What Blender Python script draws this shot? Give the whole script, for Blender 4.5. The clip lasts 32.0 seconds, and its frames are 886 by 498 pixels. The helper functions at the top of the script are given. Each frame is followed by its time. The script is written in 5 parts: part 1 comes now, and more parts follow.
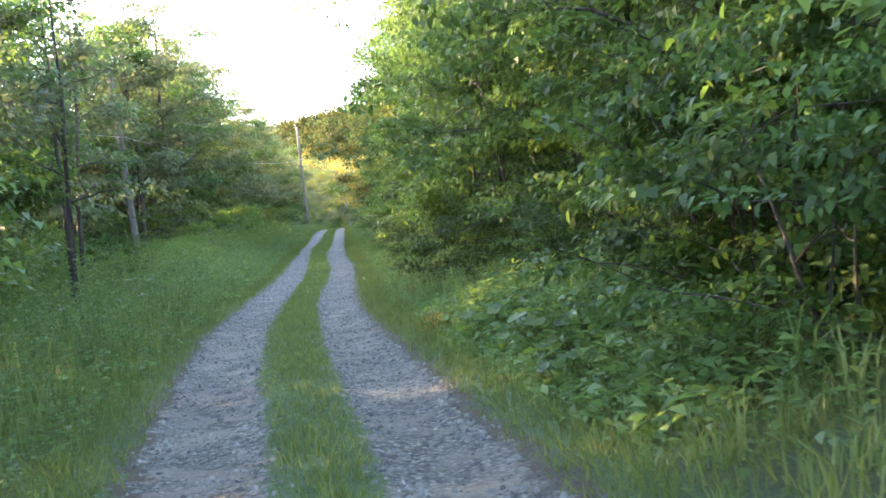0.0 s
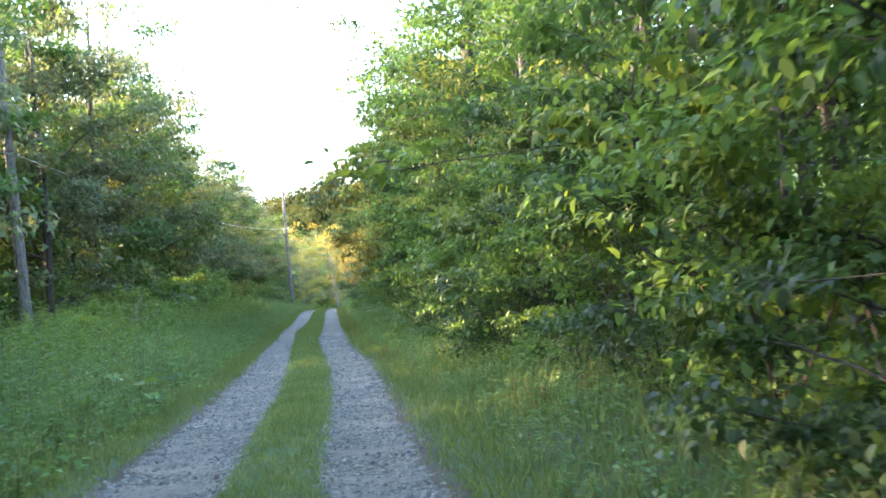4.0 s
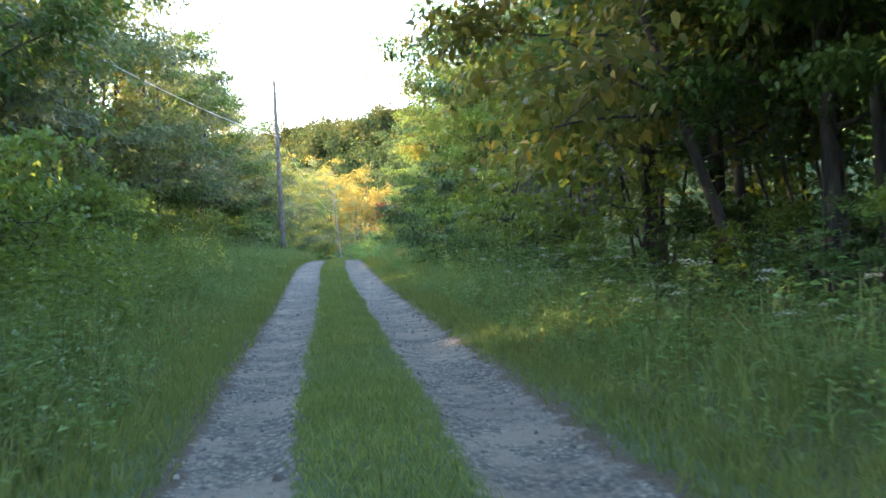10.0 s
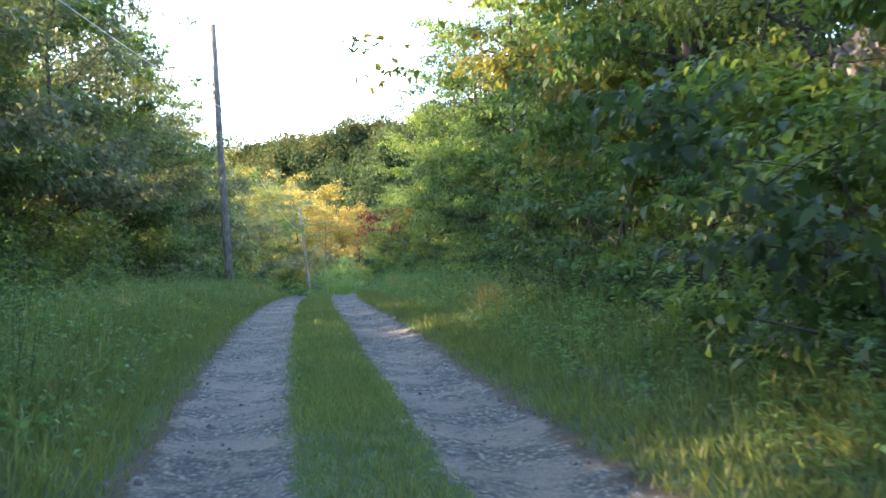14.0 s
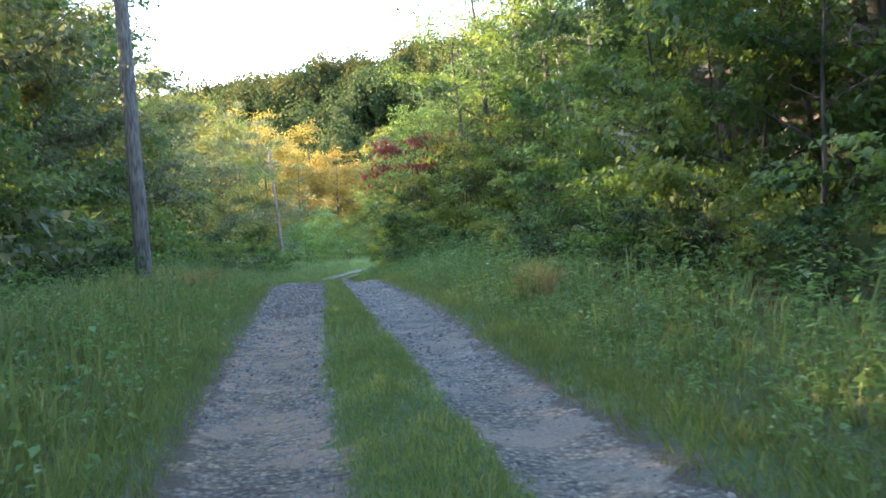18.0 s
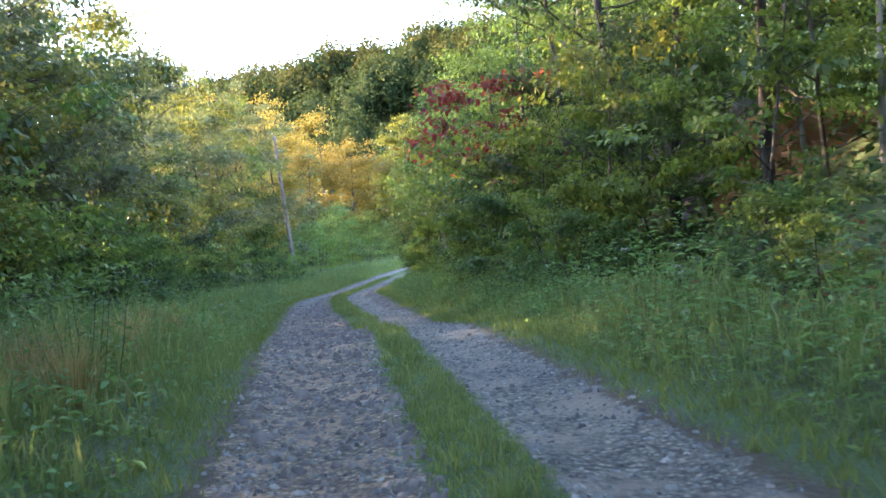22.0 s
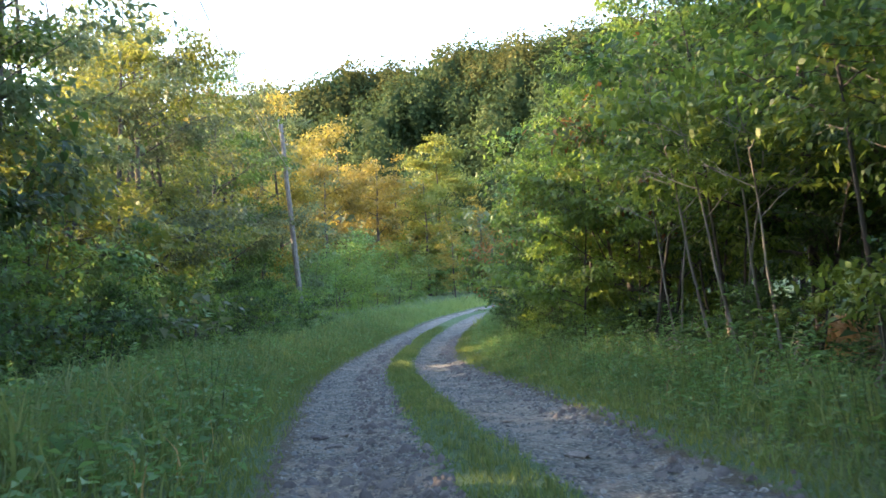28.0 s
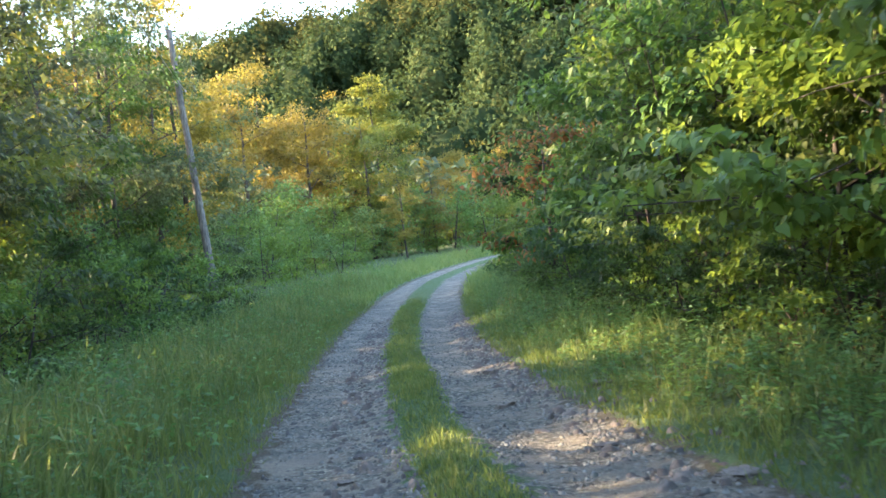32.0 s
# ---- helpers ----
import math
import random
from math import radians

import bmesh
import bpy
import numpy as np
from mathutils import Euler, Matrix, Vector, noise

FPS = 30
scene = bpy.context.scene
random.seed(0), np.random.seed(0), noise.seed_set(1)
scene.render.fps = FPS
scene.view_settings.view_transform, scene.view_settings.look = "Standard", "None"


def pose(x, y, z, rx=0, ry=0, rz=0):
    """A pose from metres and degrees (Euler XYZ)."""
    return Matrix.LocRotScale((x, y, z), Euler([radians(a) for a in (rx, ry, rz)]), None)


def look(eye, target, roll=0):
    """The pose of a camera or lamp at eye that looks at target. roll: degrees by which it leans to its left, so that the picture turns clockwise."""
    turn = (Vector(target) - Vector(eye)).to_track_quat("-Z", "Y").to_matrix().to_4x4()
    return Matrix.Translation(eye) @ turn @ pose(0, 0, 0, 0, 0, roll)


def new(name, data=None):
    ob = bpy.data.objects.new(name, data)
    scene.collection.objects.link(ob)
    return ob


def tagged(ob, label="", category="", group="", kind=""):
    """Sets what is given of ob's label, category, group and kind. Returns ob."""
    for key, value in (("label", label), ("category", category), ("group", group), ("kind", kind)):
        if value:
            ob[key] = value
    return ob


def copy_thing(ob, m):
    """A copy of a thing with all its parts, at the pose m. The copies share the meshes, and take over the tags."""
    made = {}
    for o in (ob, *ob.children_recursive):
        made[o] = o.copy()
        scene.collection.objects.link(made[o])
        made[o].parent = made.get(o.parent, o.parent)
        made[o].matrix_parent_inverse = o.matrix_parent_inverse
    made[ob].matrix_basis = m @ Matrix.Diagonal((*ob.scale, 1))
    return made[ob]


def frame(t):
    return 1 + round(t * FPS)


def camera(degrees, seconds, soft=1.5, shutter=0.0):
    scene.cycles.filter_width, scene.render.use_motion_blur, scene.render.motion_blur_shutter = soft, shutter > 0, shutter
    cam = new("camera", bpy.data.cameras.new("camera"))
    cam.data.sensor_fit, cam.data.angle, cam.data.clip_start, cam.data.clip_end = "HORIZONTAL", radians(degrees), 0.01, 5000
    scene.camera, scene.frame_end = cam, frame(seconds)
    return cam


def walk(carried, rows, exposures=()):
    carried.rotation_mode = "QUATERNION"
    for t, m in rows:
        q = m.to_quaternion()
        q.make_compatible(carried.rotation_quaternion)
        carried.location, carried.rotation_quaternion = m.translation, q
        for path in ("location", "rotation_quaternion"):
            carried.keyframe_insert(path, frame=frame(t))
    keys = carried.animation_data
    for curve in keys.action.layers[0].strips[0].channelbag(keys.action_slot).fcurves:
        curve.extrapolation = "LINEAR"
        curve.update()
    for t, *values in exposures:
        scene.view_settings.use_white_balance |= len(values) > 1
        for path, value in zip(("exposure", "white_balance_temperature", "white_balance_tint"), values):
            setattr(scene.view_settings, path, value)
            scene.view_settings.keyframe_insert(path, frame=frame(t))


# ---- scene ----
cam = camera(42.0, 32.0, soft=1.6, shutter=0.2)
PATH = [
    (0, (0.003, 0.001, 1.352), (-0.033, 9.997, 1.076), -5.68),
    (0.5, (-0.340, 1.909, 1.314), (-0.337, 11.903, 0.946), -7.17),
    (1, (-0.686, 3.873, 1.214), (-0.740, 13.866, 0.852), -4.19),
    (1.5, (-1.021, 5.909, 1.159), (-1.152, 15.902, 0.806), -4.00),
    (2, (-1.305, 7.785, 1.142), (-1.467, 17.778, 0.818), -4.99),
    (2.5, (-1.590, 9.573, 1.112), (-1.726, 19.572, 1.106), -5.71),
    (4.5, (-2.698, 22.967, 1.010), (-2.452, 32.953, 1.479), -3.85),
    (5, (-3.245, 26.085, 1.118), (-2.968, 36.070, 1.588), -3.67),
    (5.5, (-3.697, 28.989, 1.069), (-3.439, 38.978, 1.467), -5.56),
    (6, (-4.167, 31.759, 1.042), (-3.884, 41.752, 0.810), -3.37),
    (6.5, (-4.593, 34.607, 1.083), (-4.323, 44.599, 0.802), -3.87),
    (7, (-4.981, 37.695, 1.113), (-4.752, 47.688, 0.810), -4.66),
    (7.5, (-5.345, 40.986, 1.133), (-5.127, 50.980, 0.859), -3.98),
    (8, (-5.679, 44.480, 1.166), (-5.452, 54.477, 1.066), -3.79),
    (8.5, (-6.013, 47.936, 1.235), (-5.790, 57.934, 1.243), -2.80),
    (9, (-6.335, 51.479, 1.295), (-6.096, 61.476, 1.308), -4.36),
    (9.5, (-6.595, 55.088, 1.329), (-6.390, 65.086, 1.367), -1.82),
    (10, (-6.838, 58.706, 1.405), (-6.644, 68.705, 1.439), -2.27),
    (10.5, (-7.100, 62.076, 1.520), (-6.925, 72.075, 1.579), -2.95),
    (11, (-7.398, 65.348, 1.545), (-7.203, 75.346, 1.620), -3.30),
    (11.5, (-7.670, 68.803, 1.605), (-7.454, 78.800, 1.608), -3.84),
    (12, (-7.938, 72.349, 1.681), (-7.713, 82.347, 1.646), -4.46),
    (12.5, (-8.253, 75.726, 1.666), (-7.958, 85.722, 1.613), -3.38),
    (13, (-8.623, 79.104, 1.713), (-8.264, 89.097, 1.625), -2.24),
    (13.5, (-8.920, 82.467, 1.774), (-8.483, 92.457, 1.905), -3.01),
    (14, (-9.216, 85.866, 1.783), (-8.707, 95.850, 2.013), -2.84),
    (14.5, (-9.525, 89.281, 1.927), (-8.970, 99.262, 2.179), -2.48),
    (16.5, (-10.968, 104.043, 2.416), (-10.215, 114.014, 2.493), -2.74),
    (17, (-11.161, 106.974, 2.463), (-10.400, 116.945, 2.474), -2.87),
    (17.5, (-11.333, 109.549, 2.481), (-10.577, 119.520, 2.347), -3.14),
    (18, (-11.466, 111.915, 2.517), (-10.696, 121.883, 2.296), -3.25),
    (18.5, (-11.575, 114.083, 2.524), (-10.820, 124.052, 2.291), -3.56),
    (19, (-11.711, 116.101, 2.537), (-10.962, 126.069, 2.280), -3.58),
    (19.5, (-11.780, 118.096, 2.535), (-11.054, 128.066, 2.256), -3.67),
    (20, (-11.841, 120.031, 2.545), (-11.137, 130.004, 2.337), -3.89),
    (20.5, (-11.929, 122.047, 2.562), (-11.235, 132.022, 2.393), -4.06),
    (21, (-12.056, 124.258, 2.556), (-11.380, 134.233, 2.367), -4.74),
    (21.5, (-12.191, 126.446, 2.544), (-11.517, 136.422, 2.363), -4.69),
    (22, (-12.321, 128.755, 2.513), (-11.653, 138.730, 2.267), -4.58),
    (22.5, (-12.444, 131.077, 2.486), (-11.804, 141.052, 2.180), -4.14),
    (23, (-12.559, 133.349, 2.462), (-11.952, 143.324, 2.112), -3.92),
    (23.5, (-12.646, 135.527, 2.459), (-12.048, 145.501, 2.061), -3.90),
    (24, (-12.783, 137.559, 2.501), (-12.168, 147.530, 2.058), -4.22),
    (24.5, (-12.937, 139.610, 2.495), (-12.327, 149.582, 2.074), -4.75),
    (25, (-13.108, 141.676, 2.490), (-12.488, 151.649, 2.085), -5.76),
    (25.5, (-13.299, 143.857, 2.454), (-12.692, 153.833, 2.111), -6.09),
    (27.5, (-14.039, 154.290, 1.622), (-13.465, 164.273, 1.536), -2.25),
    (28, (-14.060, 156.683, 1.616), (-13.443, 166.662, 1.783), -2.52),
    (28.5, (-14.178, 159.045, 1.554), (-13.547, 169.024, 1.664), -2.40),
    (29, (-14.223, 161.404, 1.478), (-13.506, 171.378, 1.545), -2.48),
    (29.5, (-14.220, 163.788, 1.430), (-13.380, 173.752, 1.365), -3.19),
    (30, (-14.256, 166.103, 1.357), (-13.325, 176.059, 1.267), -3.77),
    (30.5, (-14.290, 168.365, 1.304), (-13.274, 178.313, 1.165), -4.29),
    (31, (-14.344, 170.628, 1.263), (-13.270, 180.569, 1.096), -4.83),
    (31.5, (-14.374, 172.896, 1.190), (-13.228, 182.828, 0.996), -5.31),
    (32, (-14.395, 175.448, 1.065), (-13.202, 185.375, 0.869), -5.77),
]
EXPOSURE = [
    (0.0, 4.3, 6800, 22), (1.0, 4.75, 6600, 18), (2.0, 4.5, 6550, 19), (5.0, 4.2, 6450, 15), (6.0, 4.4, 6450, 14), (7.0, 4.4, 6600, 19), (8.0, 4.25, 6600, 19), (11.0, 4.0, 6450, 17),
    (12.0, 4.05, 6300, 19), (13.0, 4.0, 6150, 20), (14.0, 3.65, 6150, 20), (17.0, 3.6, 6350, 19), (18.0, 3.75, 6300, 20), (20.0, 3.6, 6300, 21), (22.5, 3.7, 6250, 24), (24.0, 3.75, 6050, 25), (25.5, 3.65, 6150, 24), (28.0, 3.35, 6350, 18), (30.0, 3.75, 6400, 16), (32.0, 3.5, 6400, 15),
]
walk(cam, [(t, look(e, g, r)) for t, e, g, r in PATH], EXPOSURE)

# ---- world, sun, exposure ----
SUN_TO = Vector((-0.93, 0.26, 0.25)).normalized()
world = bpy.data.worlds.new("sky")
scene.world = world
world.use_nodes = True
wn = world.node_tree
sky = wn.nodes.new("ShaderNodeTexSky")
sky.sky_type = "NISHITA"
sky.sun_disc = False
sky.sun_elevation = math.asin(SUN_TO.z)
sky.sun_rotation = math.atan2(SUN_TO.x, SUN_TO.y)
sky.air_density, sky.dust_density, sky.ozone_density = 1.0, 1.2, 1.5
wn.links.new(sky.outputs[0], wn.nodes["Background"].inputs[0])
wn.nodes["Background"].inputs[1].default_value = 0.15
sun_data = bpy.data.lights.new("sun", "SUN")
sun_data.energy, sun_data.angle, sun_data.color = 3.8, radians(0.6), (1.0, 0.75, 0.46)
sun = new("sun", sun_data)
sun.matrix_world = look(SUN_TO * 300, (0, 0, 0))

# ---- materials ----


def material(name):
    m = bpy.data.materials.new(name)
    m.use_nodes = True
    return m, m.node_tree.nodes, m.node_tree.links, m.node_tree.nodes["Principled BSDF"]


def ramp(nodes, stops):
    r = nodes.new("ShaderNodeValToRGB")
    e = r.color_ramp.elements
    while len(e) < len(stops):
        e.new(0.5)
    for k, (p, c) in zip(e, stops):
        k.position, k.color = p, (*c, 1)
    return r


def noise_tex(nodes, links, scale, detail=4.0, coord="Object", rough=0.6):
    tc = nodes.new("ShaderNodeTexCoord")
    n = nodes.new("ShaderNodeTexNoise")
    n.inputs["Scale"].default_value, n.inputs["Detail"].default_value, n.inputs["Roughness"].default_value = scale, detail, rough
    links.new(tc.outputs[coord], n.inputs["Vector"])
    return n


def mix_colour(nodes, links, fac, a, b, mode="MIX"):
    m = nodes.new("ShaderNodeMix")
    m.data_type, m.blend_type = "RGBA", mode
    for sock, v in ((0, fac), (6, a), (7, b)):
        if hasattr(v, "is_output"):
            links.new(v, m.inputs[sock])
        elif sock == 0:
            m.inputs[0].default_value = v
        else:
            m.inputs[sock].default_value = (*v, 1)
    return m.outputs[2]


def leaf_material(name, dark, mid, light, through_colour, thin=0.46, rough=0.52, gloss=0.30):
    """Leaf blade: colour differs from leaf to leaf and from plant to plant; light shines through it."""
    m, n, l, p = material(name)
    dark, mid, light = ((c[0] + 0.11 * max(c[1] - c[0], 0), c[1], c[2] + 0.06 * max(c[1] - c[2], 0)) for c in (dark, mid, light))
    geo = n.new("ShaderNodeNewGeometry")
    info = n.new("ShaderNodeObjectInfo")
    r = ramp(n, ((0.0, dark), (0.55, mid), (1.0, light)))
    l.new(geo.outputs["Random Per Island"], r.inputs[0])
    hsv = n.new("ShaderNodeHueSaturation")
    mr = n.new("ShaderNodeMapRange")
    mr.inputs[3].default_value, mr.inputs[4].default_value = 0.75, 1.25
    l.new(info.outputs["Random"], mr.inputs[0])
    l.new(mr.outputs[0], hsv.inputs["Value"])
    l.new(r.outputs[0], hsv.inputs["Color"])
    mh = n.new("ShaderNodeMapRange")
    mh.inputs[3].default_value, mh.inputs[4].default_value = 0.475, 0.515
    l.new(info.outputs["Random"], mh.inputs[0])
    l.new(mh.outputs[0], hsv.inputs["Hue"])
    big = noise_tex(n, l, 0.9, 2)
    br = ramp(n, ((0.3, (0.66, 0.74, 0.72)), (0.75, (1.32, 1.2, 1.0))))
    l.new(big.outputs[0], br.inputs[0])
    col = mix_colour(n, l, 1.0, hsv.outputs[0], br.outputs[0], "MULTIPLY")
    l.new(col, p.inputs["Base Color"])
    p.inputs["Roughness"].default_value = rough
    p.inputs["Specular IOR Level"].default_value = gloss
    t = n.new("ShaderNodeBsdfTranslucent")
    tcol = mix_colour(n, l, 0.55, col, through_colour)
    l.new(tcol, t.inputs[0])
    mx = n.new("ShaderNodeMixShader")
    mx.inputs[0].default_value = thin
    l.new(p.outputs[0], mx.inputs[1])
    l.new(t.outputs[0], mx.inputs[2])
    l.new(mx.outputs[0], n["Material Output"].inputs[0])
    return m


M_LEAF = leaf_material("leaf_green", (0.024, 0.060, 0.013), (0.050, 0.116, 0.024), (0.098, 0.178, 0.042), (0.13, 0.23, 0.035))
M_LEAF_DARK = leaf_material("leaf_dark_green", (0.018, 0.046, 0.012), (0.037, 0.086, 0.021), (0.074, 0.138, 0.038), (0.09, 0.16, 0.03))
M_LEAF_FRESH = leaf_material("leaf_fresh_green", (0.054, 0.115, 0.017), (0.102, 0.190, 0.029), (0.175, 0.260, 0.044), (0.25, 0.33, 0.04))
M_LEAF_YELLOW = leaf_material("leaf_turning_yellow", (0.070, 0.105, 0.018), (0.128, 0.160, 0.026), (0.215, 0.210, 0.035), (0.29, 0.29, 0.04))
M_LEAF_GOLD = leaf_material("leaf_gold", (0.110, 0.100, 0.018), (0.205, 0.165, 0.026), (0.300, 0.230, 0.040), (0.37, 0.28, 0.04))
M_LEAF_RED = leaf_material("leaf_red", (0.110, 0.018, 0.014), (0.220, 0.036, 0.026), (0.300, 0.095, 0.035), (0.34, 0.06, 0.035))
M_LEAF_HILL = leaf_material("leaf_deep_green", (0.020, 0.041, 0.017), (0.033, 0.065, 0.025), (0.068, 0.094, 0.033), (0.08, 0.11, 0.03), 0.25, 0.9, 0.05)
# lighter copy of the hill leaf, for crowns the sun would light
M_LEAF_HILL_SUNLIT = leaf_material("leaf_hill_sunlit", (0.034, 0.048, 0.016), (0.062, 0.078, 0.023), (0.115, 0.120, 0.034), (0.13, 0.13, 0.03), 0.25, 0.9, 0.05)
M_LEAF_RUST = leaf_material("leaf_rust_brown", (0.100, 0.045, 0.018), (0.190, 0.080, 0.025), (0.260, 0.130, 0.040), (0.30, 0.12, 0.03))
M_LEAF_DUSTY = leaf_material("leaf_olive_green", (0.040, 0.070, 0.030), (0.078, 0.118, 0.050), (0.135, 0.165, 0.070), (0.18, 0.21, 0.08))
M_GRASS = leaf_material("grass_blade", (0.083, 0.143, 0.040), (0.141, 0.217, 0.060), (0.269, 0.297, 0.103), (0.27, 0.33, 0.08), 0.5)
M_GRASS_SHORT = leaf_material("short_grass_blade", (0.076, 0.137, 0.034), (0.128, 0.206, 0.049), (0.230, 0.278, 0.085), (0.26, 0.33, 0.07), 0.5)
M_HERB = leaf_material("herb_leaf", (0.060, 0.132, 0.038), (0.105, 0.208, 0.056), (0.181, 0.289, 0.087), (0.202, 0.336, 0.067))
M_GRASS_DRY = leaf_material("dry_grass_blade", (0.220, 0.150, 0.050), (0.380, 0.280, 0.090), (0.500, 0.400, 0.150), (0.45, 0.33, 0.10), 0.3)
M_PETAL_WHITE = leaf_material("white_flower", (0.30, 0.32, 0.26), (0.42, 0.44, 0.37), (0.55, 0.56, 0.50), (0.4, 0.42, 0.3), 0.3)
M_PETAL_YELLOW = leaf_material("yellow_flower", (0.45, 0.33, 0.02), (0.60, 0.46, 0.03), (0.70, 0.56, 0.06), (0.7, 0.5, 0.03), 0.3)


def bark_material(name, a, b, scale=9.0):
    m, n, l, p = material(name)
    tc = n.new("ShaderNodeTexCoord")
    mp = n.new("ShaderNodeMapping")
    mp.inputs["Scale"].default_value = (1.0, 1.0, 0.16)
    l.new(tc.outputs["Object"], mp.inputs[0])
    t = n.new("ShaderNodeTexNoise")
    t.inputs["Scale"].default_value, t.inputs["Detail"].default_value = scale, 7
    l.new(mp.outputs[0], t.inputs["Vector"])
    r = ramp(n, ((0.36, a), (0.62, b)))
    l.new(t.outputs[0], r.inputs[0])
    patch = noise_tex(n, l, 1.3, 3)
    pr = ramp(n, ((0.4, (0.75, 0.75, 0.75)), (0.7, (1.15, 1.15, 1.1))))
    l.new(patch.outputs[0], pr.inputs[0])
    l.new(mix_colour(n, l, 1.0, r.outputs[0], pr.outputs[0], "MULTIPLY"), p.inputs["Base Color"])
    bp = n.new("ShaderNodeBump")
    bp.inputs["Strength"].default_value, bp.inputs["Distance"].default_value = 1.0, 0.06
    l.new(t.outputs[0], bp.inputs["Height"])
    l.new(bp.outputs[0], p.inputs["Normal"])
    p.inputs["Roughness"].default_value = 0.9
    return m


M_BARK = bark_material("bark_brown_grey", (0.024, 0.019, 0.015), (0.088, 0.072, 0.057))
M_BARK_OAK = bark_material("bark_furrowed_dark", (0.010, 0.008, 0.0065), (0.050, 0.040, 0.031), 16.0)
M_BARK_PALE = bark_material("bark_pale_grey", (0.13, 0.115, 0.09), (0.30, 0.27, 0.22))
M_POLE = bark_material("weathered_pole_wood", (0.09, 0.078, 0.068), (0.21, 0.185, 0.16), 22.0)
M_STEM = bark_material("green_stem", (0.05, 0.07, 0.02), (0.12, 0.14, 0.045), 30.0)
M_STICK = bark_material("dead_wood", (0.16, 0.13, 0.095), (0.36, 0.30, 0.22), 26.0)


def rock_material():
    m, n, l, p = material("sandstone")
    a = noise_tex(n, l, 1.1, 8)
    r = ramp(n, ((0.30, (0.075, 0.065, 0.060)), (0.48, (0.17, 0.142, 0.125)), (0.62, (0.25, 0.195, 0.155)), (0.80, (0.34, 0.285, 0.235))))
    l.new(a.outputs[0], r.inputs[0])
    moss = noise_tex(n, l, 2.3, 4)
    mr = ramp(n, ((0.52, (0, 0, 0)), (0.64, (1, 1, 1))))
    l.new(moss.outputs[0], mr.inputs[0])
    l.new(mix_colour(n, l, mr.outputs[0], r.outputs[0], (0.05, 0.065, 0.025)), p.inputs["Base Color"])
    b = noise_tex(n, l, 7.0, 9)
    bp = n.new("ShaderNodeBump")
    bp.inputs["Strength"].default_value, bp.inputs["Distance"].default_value = 0.9, 0.06
    l.new(b.outputs[0], bp.inputs["Height"])
    l.new(bp.outputs[0], p.inputs["Normal"])
    p.inputs["Roughness"].default_value = 0.92
    return m


M_ROCK = rock_material()


def stone_material():
    m, n, l, p = material("crushed_stone")
    geo = n.new("ShaderNodeNewGeometry")
    r = ramp(n, ((0.0, (0.046, 0.044, 0.040)), (0.4, (0.12, 0.121, 0.104)), (0.8, (0.185, 0.184, 0.160)), (1.0, (0.25, 0.237, 0.19))))
    l.new(geo.outputs["Random Per Island"], r.inputs[0])
    a = noise_tex(n, l, 30.0, 5)
    ar = ramp(n, ((0.3, (0.7, 0.7, 0.7)), (0.7, (1.2, 1.2, 1.2))))
    l.new(a.outputs[0], ar.inputs[0])
    l.new(mix_colour(n, l, 1.0, r.outputs[0], ar.outputs[0], "MULTIPLY"), p.inputs["Base Color"])
    p.inputs["Roughness"].default_value = 0.85
    return m


M_STONE = stone_material()


def slab_material(name, a, b, c):
    m, n, l, p = material(name)
    info = n.new("ShaderNodeObjectInfo")
    geo = n.new("ShaderNodeNewGeometry")
    add = n.new("ShaderNodeMath")
    add.operation = "MULTIPLY_ADD"
    l.new(geo.outputs["Random Per Island"], add.inputs[0])
    add.inputs[1].default_value = 0.7
    l.new(info.outputs["Random"], add.inputs[2])
    fr = n.new("ShaderNodeMath")
    fr.operation = "FRACT"
    l.new(add.outputs[0], fr.inputs[0])
    r = ramp(n, ((0.0, a), (0.5, b), (1.0, c)))
    l.new(fr.outputs[0], r.inputs[0])
    g = noise_tex(n, l, 24.0, 7, rough=0.7)
    gr = ramp(n, ((0.3, (0.65, 0.65, 0.65)), (0.7, (1.25, 1.22, 1.18))))
    l.new(g.outputs[0], gr.inputs[0])
    l.new(mix_colour(n, l, 1.0, r.outputs[0], gr.outputs[0], "MULTIPLY"), p.inputs["Base Color"])
    bp = n.new("ShaderNodeBump")
    bp.inputs["Strength"].default_value, bp.inputs["Distance"].default_value = 0.7, 0.012
    l.new(g.outputs[0], bp.inputs["Height"])
    l.new(bp.outputs[0], p.inputs["Normal"])
    p.inputs["Roughness"].default_value = 0.9
    return m


M_SLAB = slab_material("shale_slab", (0.075, 0.064, 0.055), (0.130, 0.113, 0.097), (0.20, 0.17, 0.14))


# orange of the low sun painted into the stone's colour
M_ROCK_SUNLIT = slab_material("sunlit_sandstone", (0.30, 0.15, 0.06), (0.40, 0.21, 0.09), (0.48, 0.28, 0.13))


